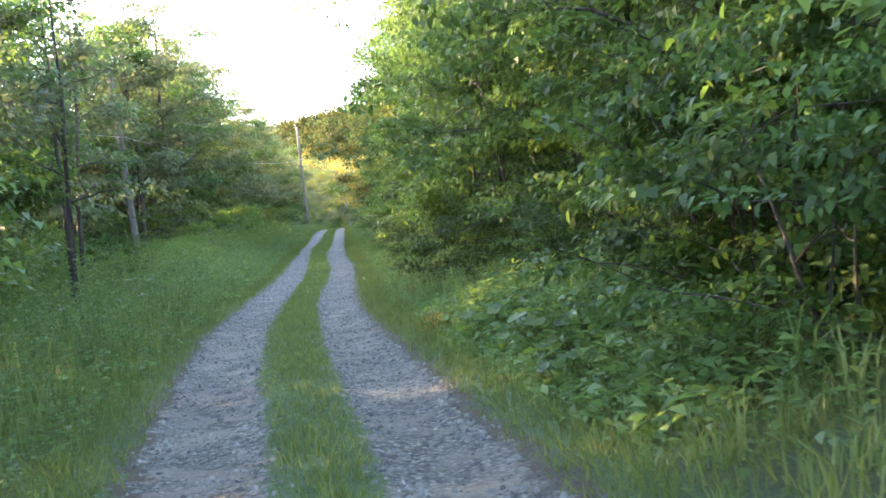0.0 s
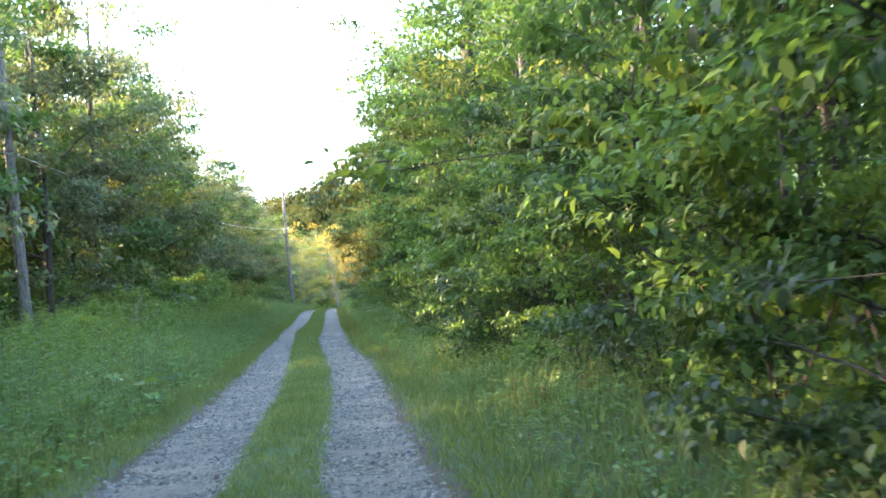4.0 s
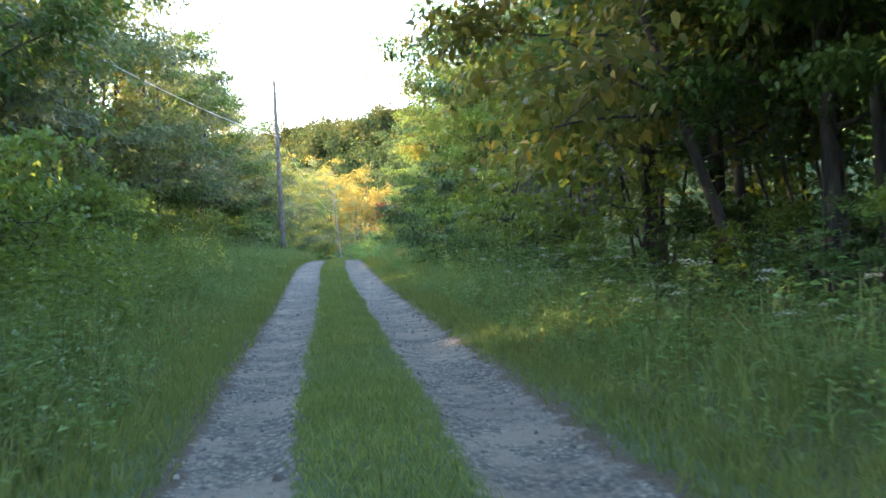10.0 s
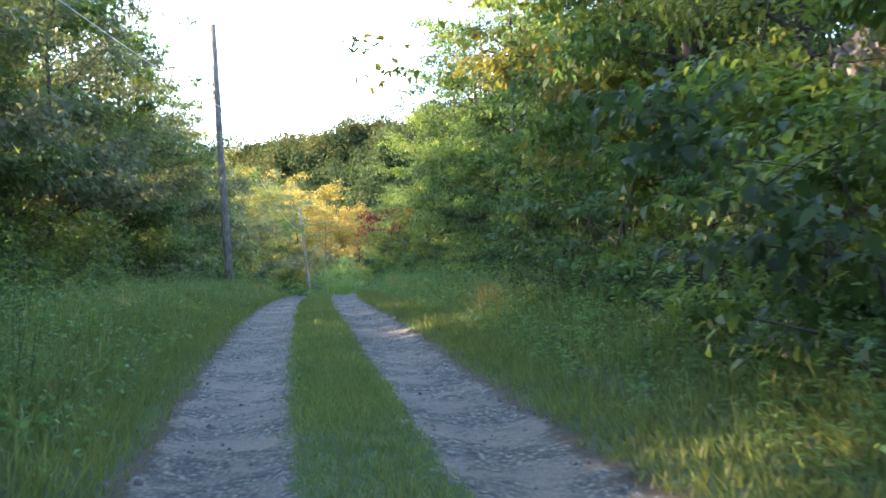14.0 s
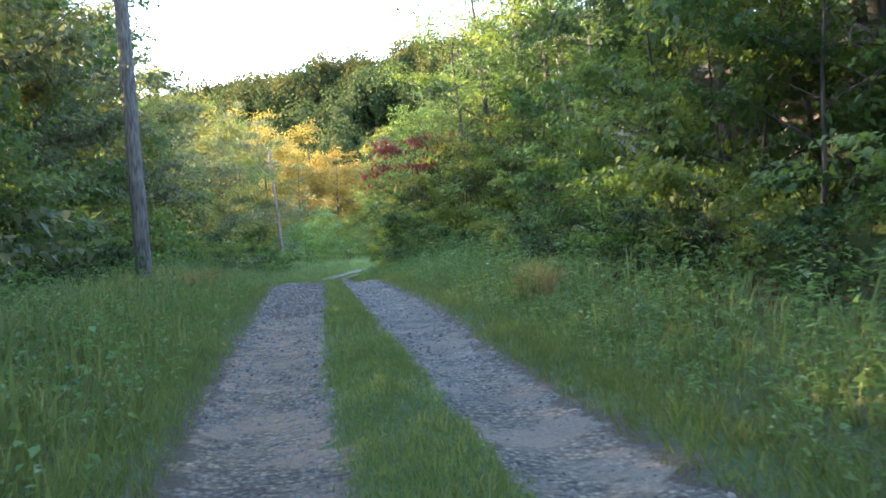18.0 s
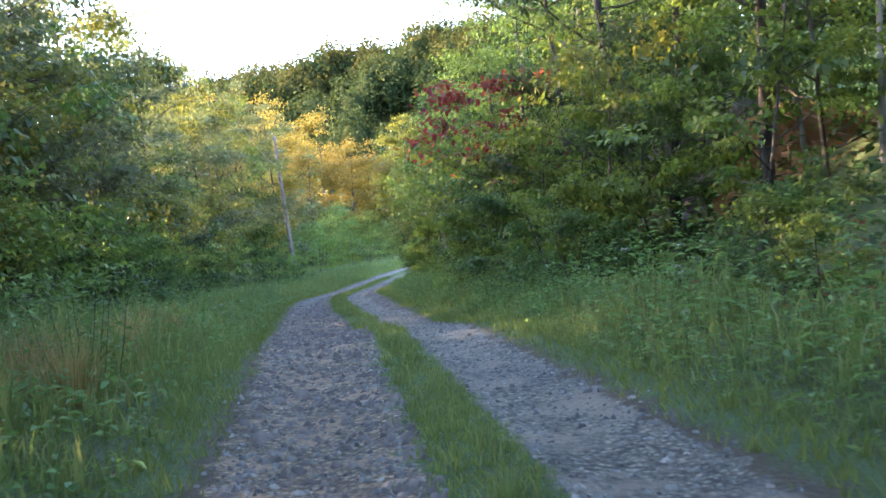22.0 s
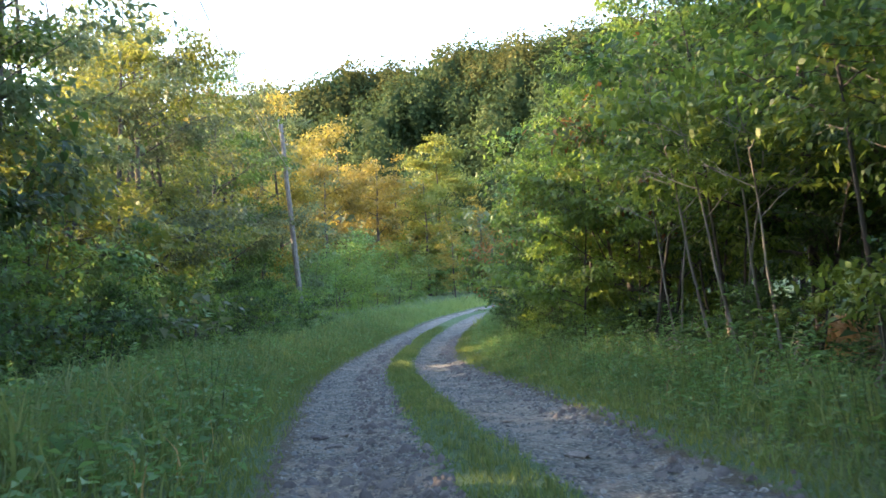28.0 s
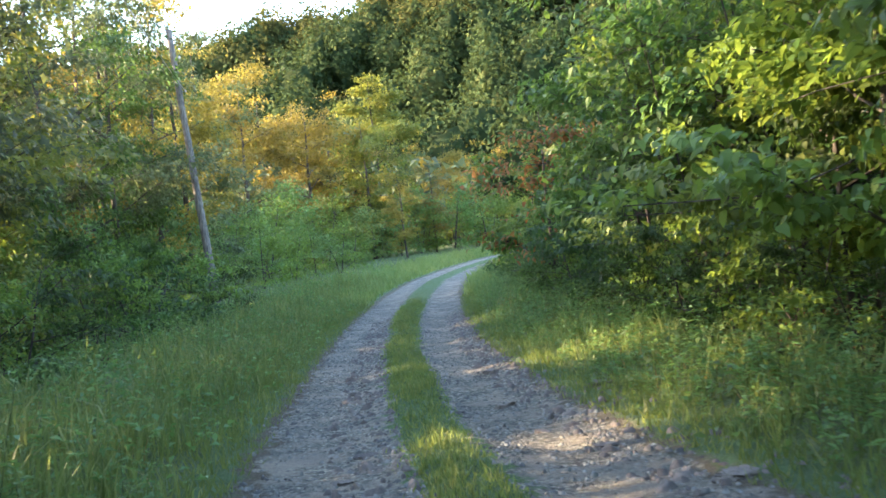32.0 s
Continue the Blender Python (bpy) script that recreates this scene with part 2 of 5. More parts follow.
def ground_material():
    m, n, l, p = material("meadow_soil")
    big = noise_tex(n, l, 0.35, 4)
    fine = noise_tex(n, l, 30.0, 9, rough=0.75)
    r = ramp(n, ((0.34, (0.030, 0.050, 0.015)), (0.52, (0.085, 0.130, 0.038)), (0.70, (0.150, 0.180, 0.065))))
    l.new(fine.outputs[0], r.inputs[0])
    r2 = ramp(n, ((0.35, (0.75, 0.75, 0.7)), (0.7, (1.2, 1.15, 0.95))))
    l.new(big.outputs[0], r2.inputs[0])
    l.new(mix_colour(n, l, 1.0, r.outputs[0], r2.outputs[0], "MULTIPLY"), p.inputs["Base Color"])
    bp = n.new("ShaderNodeBump")
    bp.inputs["Strength"].default_value, bp.inputs["Distance"].default_value = 1.0, 0.06
    l.new(fine.outputs[0], bp.inputs["Height"])
    l.new(bp.outputs[0], p.inputs["Normal"])
    p.inputs["Roughness"].default_value = 0.95
    return m


M_GROUND = ground_material()


def track_material():
    """Gravel in the two wheel tracks, soil and moss between and beside them; u runs across the road in metres."""
    m, n, l, p = material("gravel_track")
    uv = n.new("ShaderNodeUVMap")
    uv.uv_map = "across"
    sep = n.new("ShaderNodeSeparateXYZ")
    l.new(uv.outputs[0], sep.inputs[0])
    wob = noise_tex(n, l, 2.4, 7, rough=0.7)
    ma = n.new("ShaderNodeMath")
    ma.operation = "MULTIPLY_ADD"
    l.new(wob.outputs[0], ma.inputs[0])
    ma.inputs[1].default_value = 0.75
    l.new(sep.outputs[0], ma.inputs[2])
    sub = n.new("ShaderNodeMath")
    sub.operation = "SUBTRACT"
    l.new(ma.outputs[0], sub.inputs[0])
    sub.inputs[1].default_value = 0.375
    ab = n.new("ShaderNodeMath")
    ab.operation = "ABSOLUTE"
    l.new(sub.outputs[0], ab.inputs[0])
    d = n.new("ShaderNodeMath")
    d.operation = "SUBTRACT"
    l.new(ab.outputs[0], d.inputs[0])
    d.inputs[1].default_value = 0.93
    da = n.new("ShaderNodeMath")
    da.operation = "ABSOLUTE"
    l.new(d.outputs[0], da.inputs[0])
    gr = ramp(n, ((0.41, (1, 1, 1)), (0.48, (0, 0, 0))))
    l.new(da.outputs[0], gr.inputs[0])
    # crushed stone of mixed grain, with packed sandy fines
    vor = n.new("ShaderNodeTexVoronoi")
    vor.inputs["Scale"].default_value = 25.0
    tc = n.new("ShaderNodeTexCoord")
    warp = noise_tex(n, l, 30.0, 3)
    wm = n.new("ShaderNodeMix")
    wm.data_type, wm.blend_type = "RGBA", "LINEAR_LIGHT"
    wm.inputs[0].default_value = 0.012
    l.new(tc.outputs["Object"], wm.inputs[6])
    l.new(warp.outputs[1], wm.inputs[7])
    l.new(wm.outputs[2], vor.inputs["Vector"])
    bw = n.new("ShaderNodeSeparateColor")
    l.new(vor.outputs["Color"], bw.inputs[0])
    gc = ramp(n, ((0.0, (0.085, 0.084, 0.072)), (0.5, (0.175, 0.178, 0.148)), (0.85, (0.262, 0.262, 0.213)), (1.0, (0.35, 0.325, 0.25))))
    l.new(bw.outputs[0], gc.inputs[0])
    gap = ramp(n, ((0.2, (1.15, 1.15, 1.15)), (0.62, (0.28, 0.27, 0.26))))
    l.new(vor.outputs["Distance"], gap.inputs[0])
    stone = mix_colour(n, l, 0.8, gc.outputs[0], gap.outputs[0], "MULTIPLY")
    fines = noise_tex(n, l, 1.5, 8, rough=0.7)
    fr = ramp(n, ((0.47, (0, 0, 0)), (0.58, (0.85, 0.85, 0.85))))
    l.new(fines.outputs[0], fr.inputs[0])
    sand = noise_tex(n, l, 55.0, 8, rough=0.75)
    sr = ramp(n, ((0.32, (0.115, 0.103, 0.083)), (0.5, (0.215, 0.193, 0.152)), (0.68, (0.315, 0.274, 0.208))))
    l.new(sand.outputs[0], sr.inputs[0])
    gravel = mix_colour(n, l, fr.outputs[0], stone, sr.outputs[0])
    wide = noise_tex(n, l, 0.6, 5)
    wr = ramp(n, ((0.35, (0.95, 0.94, 0.94)), (0.68, (1.38, 1.33, 1.25))))
    l.new(wide.outputs[0], wr.inputs[0])
    gravel = mix_colour(n, l, 1.0, gravel, wr.outputs[0], "MULTIPLY")
    # brown dirt on the stony stretch, in one wheel track
    amount = None
    for source, low, high in ((1, 108, 124), (1, 172, 158), (0, -0.2, -0.6)):
        mr = n.new("ShaderNodeMapRange")
        mr.interpolation_type = "SMOOTHSTEP"
        mr.inputs[1].default_value, mr.inputs[2].default_value = min(low, high), max(low, high)
        mr.inputs[3].default_value, mr.inputs[4].default_value = (0, 1) if low < high else (1, 0)
        l.new(sep.outputs[source], mr.inputs[0])
        if amount is None:
            amount = mr.outputs[0]
        else:
            mu = n.new("ShaderNodeMath")
            mu.operation = "MULTIPLY"
            l.new(amount, mu.inputs[0])
            l.new(mr.outputs[0], mu.inputs[1])
            amount = mu.outputs[0]
    dirt = noise_tex(n, l, 2.6, 6, rough=0.7)
    dr = ramp(n, ((0.35, (1.05, 0.92, 0.82)), (0.62, (1.45, 1.12, 0.88))))
    l.new(dirt.outputs[0], dr.inputs[0])
    gravel = mix_colour(n, l, amount, gravel, mix_colour(n, l, 1.0, gravel, dr.outputs[0], "MULTIPLY"))
    soil = noise_tex(n, l, 34.0, 9, rough=0.75)
    so = ramp(n, ((0.34, (0.030, 0.052, 0.014)), (0.52, (0.065, 0.125, 0.030)), (0.70, (0.130, 0.170, 0.055))))
    l.new(soil.outputs[0], so.inputs[0])
    edge = ramp(n, ((0.0, (0, 0, 0)), (0.06, (1, 1, 1)), (0.18, (1, 1, 1)), (0.34, (0, 0, 0))))
    em = n.new("ShaderNodeMath")
    em.operation = "SUBTRACT"
    l.new(ab.outputs[0], em.inputs[0])
    em.inputs[1].default_value = 1.28
    l.new(em.outputs[0], edge.inputs[0])
    earth = ramp(n, ((0.34, (0.038, 0.030, 0.016)), (0.52, (0.088, 0.070, 0.038)), (0.70, (0.16, 0.13, 0.075))))
    l.new(soil.outputs[0], earth.inputs[0])
    soil_colour = mix_colour(n, l, edge.outputs[0], so.outputs[0], earth.outputs[0])
    l.new(mix_colour(n, l, gr.outputs[0], soil_colour, gravel), p.inputs["Base Color"])
    rough = noise_tex(n, l, 38.0, 8, rough=0.72)
    bp = n.new("ShaderNodeBump")
    bp.inputs["Strength"].default_value, bp.inputs["Distance"].default_value = 1.0, 0.05
    l.new(rough.outputs[0], bp.inputs["Height"])
    l.new(bp.outputs[0], p.inputs["Normal"])
    p.inputs["Roughness"].default_value = 0.95
    return m


M_TRACK = track_material()


def plain(name, c, rough=0.5, metal=0.0):
    m, n, l, p = material(name)
    a = noise_tex(n, l, 25.0, 4)
    r = ramp(n, ((0.3, tuple(k * 0.75 for k in c)), (0.7, c)))
    l.new(a.outputs[0], r.inputs[0])
    l.new(r.outputs[0], p.inputs["Base Color"])
    p.inputs["Roughness"].default_value, p.inputs["Metallic"].default_value = rough, metal
    return m


M_WIRE = plain("aluminium_wire", (0.32, 0.31, 0.29), 0.45, 0.6)
M_IRON = plain("galvanised_iron", (0.30, 0.30, 0.31), 0.5, 0.8)
M_PORCELAIN = plain("porcelain", (0.55, 0.52, 0.48), 0.25)

# ---- the plan: the road's centre line and height ----
LINE = [(-60, 7.5), (-25, 2.9), (0, -0.15), (8, -1.1), (15, -2.0), (24, -3.0), (37, -4.25), (44, -4.9), (55, -6.05), (66, -7.1), (73, -7.7),
        (82, -8.42), (90, -9.1), (97, -9.7), (106, -10.35), (115, -10.95), (123, -11.35), (131, -11.65), (140, -12.05), (150, -12.5),
        (160, -12.95), (168, -13.3), (178, -13.5), (187, -13.4), (196, -12.85), (206, -11.9), (219, -10.2), (231, -8.2), (243, -5.3),
        (255, -1.2), (266, 4.0), (276, 10.5), (284, 19), (290, 30), (295, 45), (300, 90)]
HEIGHT = [(-60, 0.3), (0, 0.0), (10, -0.22), (23, -0.33), (35, -0.26), (50, -0.08), (65, 0.19), (80, 0.37), (90, 0.6), (104, 1.05),
          (115, 1.18), (125, 1.21), (137, 1.15), (144, 1.05), (154, 0.28), (163, 0.09), (170, -0.08), (175, -0.28), (184, -0.72),
          (198, -1.2), (215, -1.42), (240, -1.6), (300, -1.3), (340, -1.0)]
_y = np.arange(-60, 300.01, 0.5)


def _smooth(rows, width):
    v = np.interp(_y, [a for a, _ in rows], [b for _, b in rows])
    k = np.hanning(width)
    k /= k.sum()
    return np.convolve(np.pad(v, width // 2, mode="edge"), k, "valid")[: len(_y)]


_x, _z = _smooth(LINE, 17), _smooth(HEIGHT, 17)
_turn = np.arctan(np.gradient(_x, 0.5))


def road_x(y):
    return np.interp(y, _y, _x)


def road_z(y):
    return np.interp(y, _y, _z)


def across(x, y):
    """Metres to the right of the road's centre line."""
    return (x - road_x(y)) * np.cos(np.interp(y, _y, _turn))


def beside(y, o):
    """The point o metres to the right of the centre line at y."""
    a = np.interp(y, _y, _turn)
    return road_x(y) + o * np.cos(a), y - o * np.sin(a)


def ease(a, b, v):
    t = np.clip((v - a) / (b - a), 0, 1)
    return t * t * (3 - 2 * t)


def land(x, y):
    """Height of the ground."""
    x, y = np.asarray(x, float), np.asarray(y, float)
    o = across(x, y)
    z = road_z(y).copy() if np.ndim(y) else road_z(y)
    z = z + 0.14 * ease(1.9, 2.8, o) + 0.09 * np.clip(o - 3, 0, 9) * (1 - ease(150, 168, y))
    z = z + ease(84, 96, y) * (1 - ease(160, 172, y)) * 2.3 * ease(5.5, 10.0, o - 2.6 * np.exp(-((y - 100.0) / 6.0) ** 2)) * (1 - ease(15, 27, o))
    z = z + 0.14 * ease(-1.9, -2.8, o) - 0.13 * np.clip(-o - 4.5, 0, 20) * (1 - ease(205, 235, y))
    foot = 318 - 0.45 * np.clip(x, -120, 80)
    z = z + (35.5 + 0.09 * np.clip(x, -150, 120)) * ease(0, 92, y - foot)
    bumps = 0.06 * np.sin(x * 1.3 + 0.7 * y) * np.sin(y * 0.9 - 0.4 * x) + 0.05 * np.sin(x * 3.1) * np.sin(y * 2.7 + 1)
    return z + bumps * ease(2.0, 3.0, np.abs(o))


# ---- mesh helpers ----


def mesh_from(name, verts, faces_flat, counts, mat, smooth=False, uvs=None):
    me = bpy.data.meshes.new(name)
    verts = np.asarray(verts, np.float32)
    faces_flat = np.asarray(faces_flat, np.int32).ravel()
    counts = np.asarray(counts, np.int32)
    me.vertices.add(len(verts))
    me.vertices.foreach_set("co", verts.ravel())
    me.loops.add(len(faces_flat))
    me.loops.foreach_set("vertex_index", faces_flat)
    me.polygons.add(len(counts))
    me.polygons.foreach_set("loop_start", np.concatenate([[0], np.cumsum(counts)[:-1]]).astype(np.int32))
    if uvs is not None:
        lay = me.uv_layers.new(name="across")
        lay.data.foreach_set("uv", np.asarray(uvs, np.float32)[faces_flat].ravel())
    me.update(calc_edges=True)
    if smooth:
        me.polygons.foreach_set("use_smooth", np.ones(len(counts), bool))
    me.materials.append(mat)
    return me


def part(name, me, parent, label=""):
    ob = new(name, me)
    ob.parent = parent
    return tagged(ob, label) if label else ob


def unit(v):
    return v / (np.linalg.norm(v, axis=-1, keepdims=True) + 1e-9)


def leaves_mesh(name, rng, centre, axis, up, length, width, mat, tri=False, ovate=False):
    """Leaf blades folded along the midrib, one quad a leaf, an oval of six corners, or a triangle far off."""
    n = len(centre)
    axis = unit(axis)
    side = unit(np.cross(axis, up))
    nor = np.cross(side, axis)
    L, W = np.asarray(length)[:, None] * np.ones((n, 1)), np.asarray(width)[:, None] * np.ones((n, 1))
    fold = 0.22 * W
    if tri:
        v = np.stack([centre + axis * L * 0.2 + side * W * 0.62, centre + axis * L - nor * L * 0.12, centre + axis * L * 0.2 - side * W * 0.62], 1)
        return mesh_from(name, v.reshape(-1, 3), np.arange(n * 3), np.full(n, 3), mat)
    if ovate:
        v = np.stack([centre, centre + axis * L * 0.24 + side * W * 0.46 + nor * fold, centre + axis * L * 0.62 + side * W * 0.40 + nor * fold * 0.6,
                      centre + axis * L - nor * L * 0.14, centre + axis * L * 0.62 - side * W * 0.40 + nor * fold * 0.6,
                      centre + axis * L * 0.24 - side * W * 0.46 + nor * fold], 1)
        return mesh_from(name, v.reshape(-1, 3), np.arange(n * 6), np.full(n, 6), mat)
    v = np.stack([centre, centre + axis * L * 0.45 + side * W * 0.5 + nor * fold, centre + axis * L - nor * L * 0.12,
                  centre + axis * L * 0.45 - side * W * 0.5 + nor * fold], 1)
    return mesh_from(name, v.reshape(-1, 3), np.arange(n * 4), np.full(n, 4), mat)


def tube(path, radii, sides=7):
    """Vertices and quads of a tapered tube along a path."""
    path = np.asarray(path, float)
    n = len(path)
    t = unit(np.gradient(path, axis=0))
    ref = np.where(np.abs(t[:, 2:3]) > 0.9, [[1.0, 0, 0]], [[0, 0, 1.0]])
    a = unit(np.cross(t, ref))
    b = np.cross(t, a)
    ang = np.linspace(0, 2 * np.pi, sides, endpoint=False)
    ring = path[:, None] + np.asarray(radii)[:, None, None] * (np.cos(ang)[None, :, None] * a[:, None] + np.sin(ang)[None, :, None] * b[:, None])
    v = ring.reshape(-1, 3)
    i = np.arange(n - 1)[:, None] * sides
    k = np.arange(sides)[None]
    k2 = (k + 1) % sides
    f = np.stack([i + k, i + k2, i + sides + k2, i + sides + k], -1).reshape(-1, 4)
    return v, f


def tubes_mesh(name, tubes, mat):
    vs, fs, off = [], [], 0
    for v, f in tubes:
        vs.append(v)
        fs.append(f + off)
        off += len(v)
    f = np.concatenate(fs)
    return mesh_from(name, np.concatenate(vs), f, np.full(len(f), 4), mat, smooth=True)


def bend(rng, a, b, n, wobble):
    """A wavering line from a to b."""
    t = np.linspace(0, 1, n)[:, None]
    a, b = np.asarray(a, float), np.asarray(b, float)
    w = np.cumsum(rng.normal(0, wobble, (n, 3)), 0)
    w -= w[0] + t * (w[-1] - w[0]) * 0.5
    return a + (b - a) * t + w * np.sin(np.pi * np.clip(t, 0, 1) * 0.9)


def woody(name, seed, height, radius, bare, trunk_r, clumps, per_clump, leaf, leaf_mat, bark=None, limbs=7, clump_r=0.9, lean=0.5,
          top=0.35, stems=1, extra=None, split=False, tri=False):
    """A tree or shrub: trunk(s), limbs that carry the crown, and a crown of single leaves in sprays. Returns its root Empty, set at the ground."""
    rng = np.random.default_rng(seed)
    bark = bark or M_BARK
    root = new(name)
    root.empty_display_size = 0.3
    tips, trunks, joined = [], [], []
    for s in range(stems):
        spread = 0 if stems == 1 else radius * 0.55
        a = rng.uniform(0, 6.28)
        foot = (0.12 * s * math.cos(a * 3), 0.12 * s * math.sin(a * 3), -0.25)
        peak = (lean * rng.normal() + spread * math.cos(a), lean * rng.normal() + spread * math.sin(a), height * (0.97 if s == 0 else rng.uniform(0.6, 0.95)))
        line = bend(rng, foot, peak, 9, 0.03 * height / 6)
        r = trunk_r * (1 if s == 0 else 0.7) * np.array([1.35, 1.05, 0.95, 0.85, 0.72, 0.58, 0.43, 0.27, 0.10])
        part("trunk" if height > 4 else "stem", tubes_mesh("trunk", [tube(line, r, 8)], bark), root)
        trunks.append((line, r))
        tips.append(line[-1])
    for k in range(limbs):
        line, r = trunks[k % stems]
        h = bare + (0.88 - bare) * (k + rng.uniform(0.1, 0.9)) / limbs
        i = h * 8
        j = int(i)
        p0 = line[j] + (line[min(j + 1, 8)] - line[j]) * (i - j)
        a = k * 2.4 + rng.normal(0, 0.4)
        prof = math.sin(math.pi * min(1, max(0.0, (h - bare) / (1.02 - bare)) * (1 - top) + top)) ** 0.6
        reach = radius * (0.35 + 0.65 * prof) * rng.uniform(0.8, 1.1)
        p1 = p0 + np.array([math.cos(a) * reach, math.sin(a) * reach, reach * rng.uniform(0.1, 0.65)])
        lb = bend(rng, p0, p1, 6, 0.03 * reach)
        lr = trunk_r * 0.42 * (1.1 - h) * np.linspace(1, 0.18, 6) + 0.006
        tb = [tube(lb, lr, 5)]
        tips += [lb[3], lb[4], lb[5]]
        for q in range(3):
            b0 = lb[2 + q]
            b1 = b0 + rng.normal(0, 0.38 * reach, 3) * (1, 1, 0.5) + (0, 0, 0.12 * reach)
            tb.append(tube(bend(rng, b0, b1, 4, 0.02 * reach), np.linspace(lr[2 + q] * 0.6, 0.005, 4), 4))
            tips.append(b1)
        if split:
            part("limb", tubes_mesh("limb", tb, bark), root)
        else:
            joined += tb
    if joined:
        tagged(part("branchwork", tubes_mesh("branchwork", joined, bark), root), kind="stuff")
    tips = np.array(tips)
    # sprays of leaves round the limbs' ends and through the crown
    c = tips[rng.integers(0, len(tips), clumps)] + rng.normal(0, 0.28 * clump_r, (clumps, 3))
    n = clumps * per_clump
    ci = np.repeat(np.arange(clumps), per_clump)
    outw = unit(c - np.array([0, 0, height * 0.45]))
    tilt = unit(outw * (1, 1, 0.2) + rng.normal(0, 0.4, (clumps, 3)))
    spray = rng.normal(0, 0.5, (n, 3)) * clump_r * (1, 1, 0.17)
    along = np.abs(rng.normal(0, 0.5, (n, 1))) * clump_r
    pos = c[ci] + spray + tilt[ci] * along * 0.6 - np.array([0, 0, 1.0]) * (spray[:, :1] ** 2 + spray[:, 1:2] ** 2) * 0.25
    pos[:, 2] = np.maximum(pos[:, 2], 0.05 + rng.uniform(0, 0.2, n))
    ax = unit(tilt[ci] * 0.7 + rng.normal(0, 0.55, (n, 3)) + (0, 0, -0.30))
    up = unit(np.array([0, 0, 1.0]) + rng.normal(0, 0.30, (n, 3)) + outw[ci] * 0.4)
    ln = leaf * rng.uniform(0.55, 1.35, n)
    cut = n if extra is None else int(n * (1 - extra[1]))
    if extra is not None:
        order = np.argsort(-pos[:, 2] * extra[2] + rng.normal(0, 0.6, n))
        pos, ax, up, ln = pos[order], ax[order], up[order], ln[order]
    part("crown", leaves_mesh("crown", rng, pos[:cut], ax[:cut], up[:cut], ln[:cut], ln[:cut] * 0.54, leaf_mat, tri, not tri), root)
    if extra is not None:
        tagged(part("foliage_patch", leaves_mesh("foliage_patch", rng, pos[cut:], ax[cut:], up[cut:], ln[cut:], ln[cut:] * 0.54, extra[0], tri, not tri), root), kind="stuff")
    return root


RNG = np.random.default_rng(7)


def put(proto, y, o, scale=1.0, spin=None, tall=1.0, sink=0.0, xy=None, lean=(0, 0)):
    """A copy of a plant o metres to the right of the road's centre at y."""
    x, yy = beside(y, o) if xy is None else xy
    z = float(land(x, yy)) - sink
    spin = RNG.uniform(0, 360) if spin is None else spin
    m = pose(float(x), float(yy), z, lean[0], lean[1], spin) @ Matrix.Diagonal((scale, scale, scale * tall, 1))
    return copy_thing(proto, m)


def drop_proto(proto):
    for o in list(proto.children_recursive) + [proto]:
        bpy.data.objects.remove(o)


# ---- ground and road ----


def build_ground():
    xs = np.concatenate([[-1500, -900, -500, -300, -200, -150, -110, -85, -70, -58, -50, -44], np.arange(-40, 20.1, 0.75), [24, 28, 34, 42, 52, 64, 80, 105, 140, 200, 300, 500, 900, 1500]])
    ys = np.concatenate([[-1500, -700, -300, -150, -90, -60, -40, -25], np.arange(-16, 262, 1.0), np.arange(264, 470, 4.0), [480, 500, 540, 600, 700, 900, 1300, 2000, 3000]])
    X, Y = np.meshgrid(xs, ys)
    Z = land(X, np.clip(Y, -60, 560)) - 0.05 * (np.abs(across(X, Y)) < 1.7)
    Z -= 0.10 * (np.abs(across(X, Y)) < 1.2)
    v = np.stack([X, Y, Z], -1).reshape(-1, 3)
    w = len(xs)
    i = (np.arange(len(ys) - 1)[:, None] * w + np.arange(w - 1)[None]).ravel()
    f = np.stack([i, i + 1, i + w + 1, i + w], -1)
    ob = new("ground", mesh_from("ground", v, f, np.full(len(f), 4), M_GROUND, smooth=True))
    tagged(ob, "rough green meadow soil rising to a wooded hill", "ground", kind="structure")


EDGES = [(-60, -1.05, -0.15, 0.45, 1.3), (6.5, -1.06, -0.16, 0.44, 1.27), (13, -1.42, -0.48, 0.30, 1.24), (20, -1.66, -0.60, 0.19, 1.08), (27, -1.56, -0.56, 0.16, 1.02), (38, -1.34, -0.40, 0.40, 1.2),
         (44, -1.3, -0.46, 0.38, 1.25), (52, -1.25, -0.5, 0.28, 1.12), (61, -1.15, -0.5, 0.29, 1.25), (67, -1.25, -0.56, 0.4, 1.25), (87, -1.36, -0.46, 0.36, 1.22),
         (115, -1.4, -0.44, 0.3, 1.15), (123, -1.42, -0.46, 0.36, 1.15), (128, -1.4, -0.4, 0.28, 1.3), (132, -1.42, -0.28, 0.30, 1.3), (140, -1.42, -0.22, 0.30, 1.22),
         (145, -1.5, -0.05, 0.38, 1.3), (151, -1.72, -0.15, 0.5, 1.42), (156, -1.7, -0.1, 0.65, 1.65), (163, -1.66, -0.40, 0.40, 1.5), (171, -1.6, -0.42, 0.2, 1.45),
         (175, -1.64, -0.38, 0.2, 1.5), (180, -1.6, -0.38, 0.2, 1.42), (190, -1.42, -0.28, 0.3, 1.4), (220, -1.4, -0.4, 0.4, 1.5), (300, -1.4, -0.45, 0.45, 1.4)]
KNOTS = (-1.4, -0.46, 0.46, 1.4)
_edge = [_smooth([(r[0], r[k]) for r in EDGES], 13) for k in range(1, 5)]


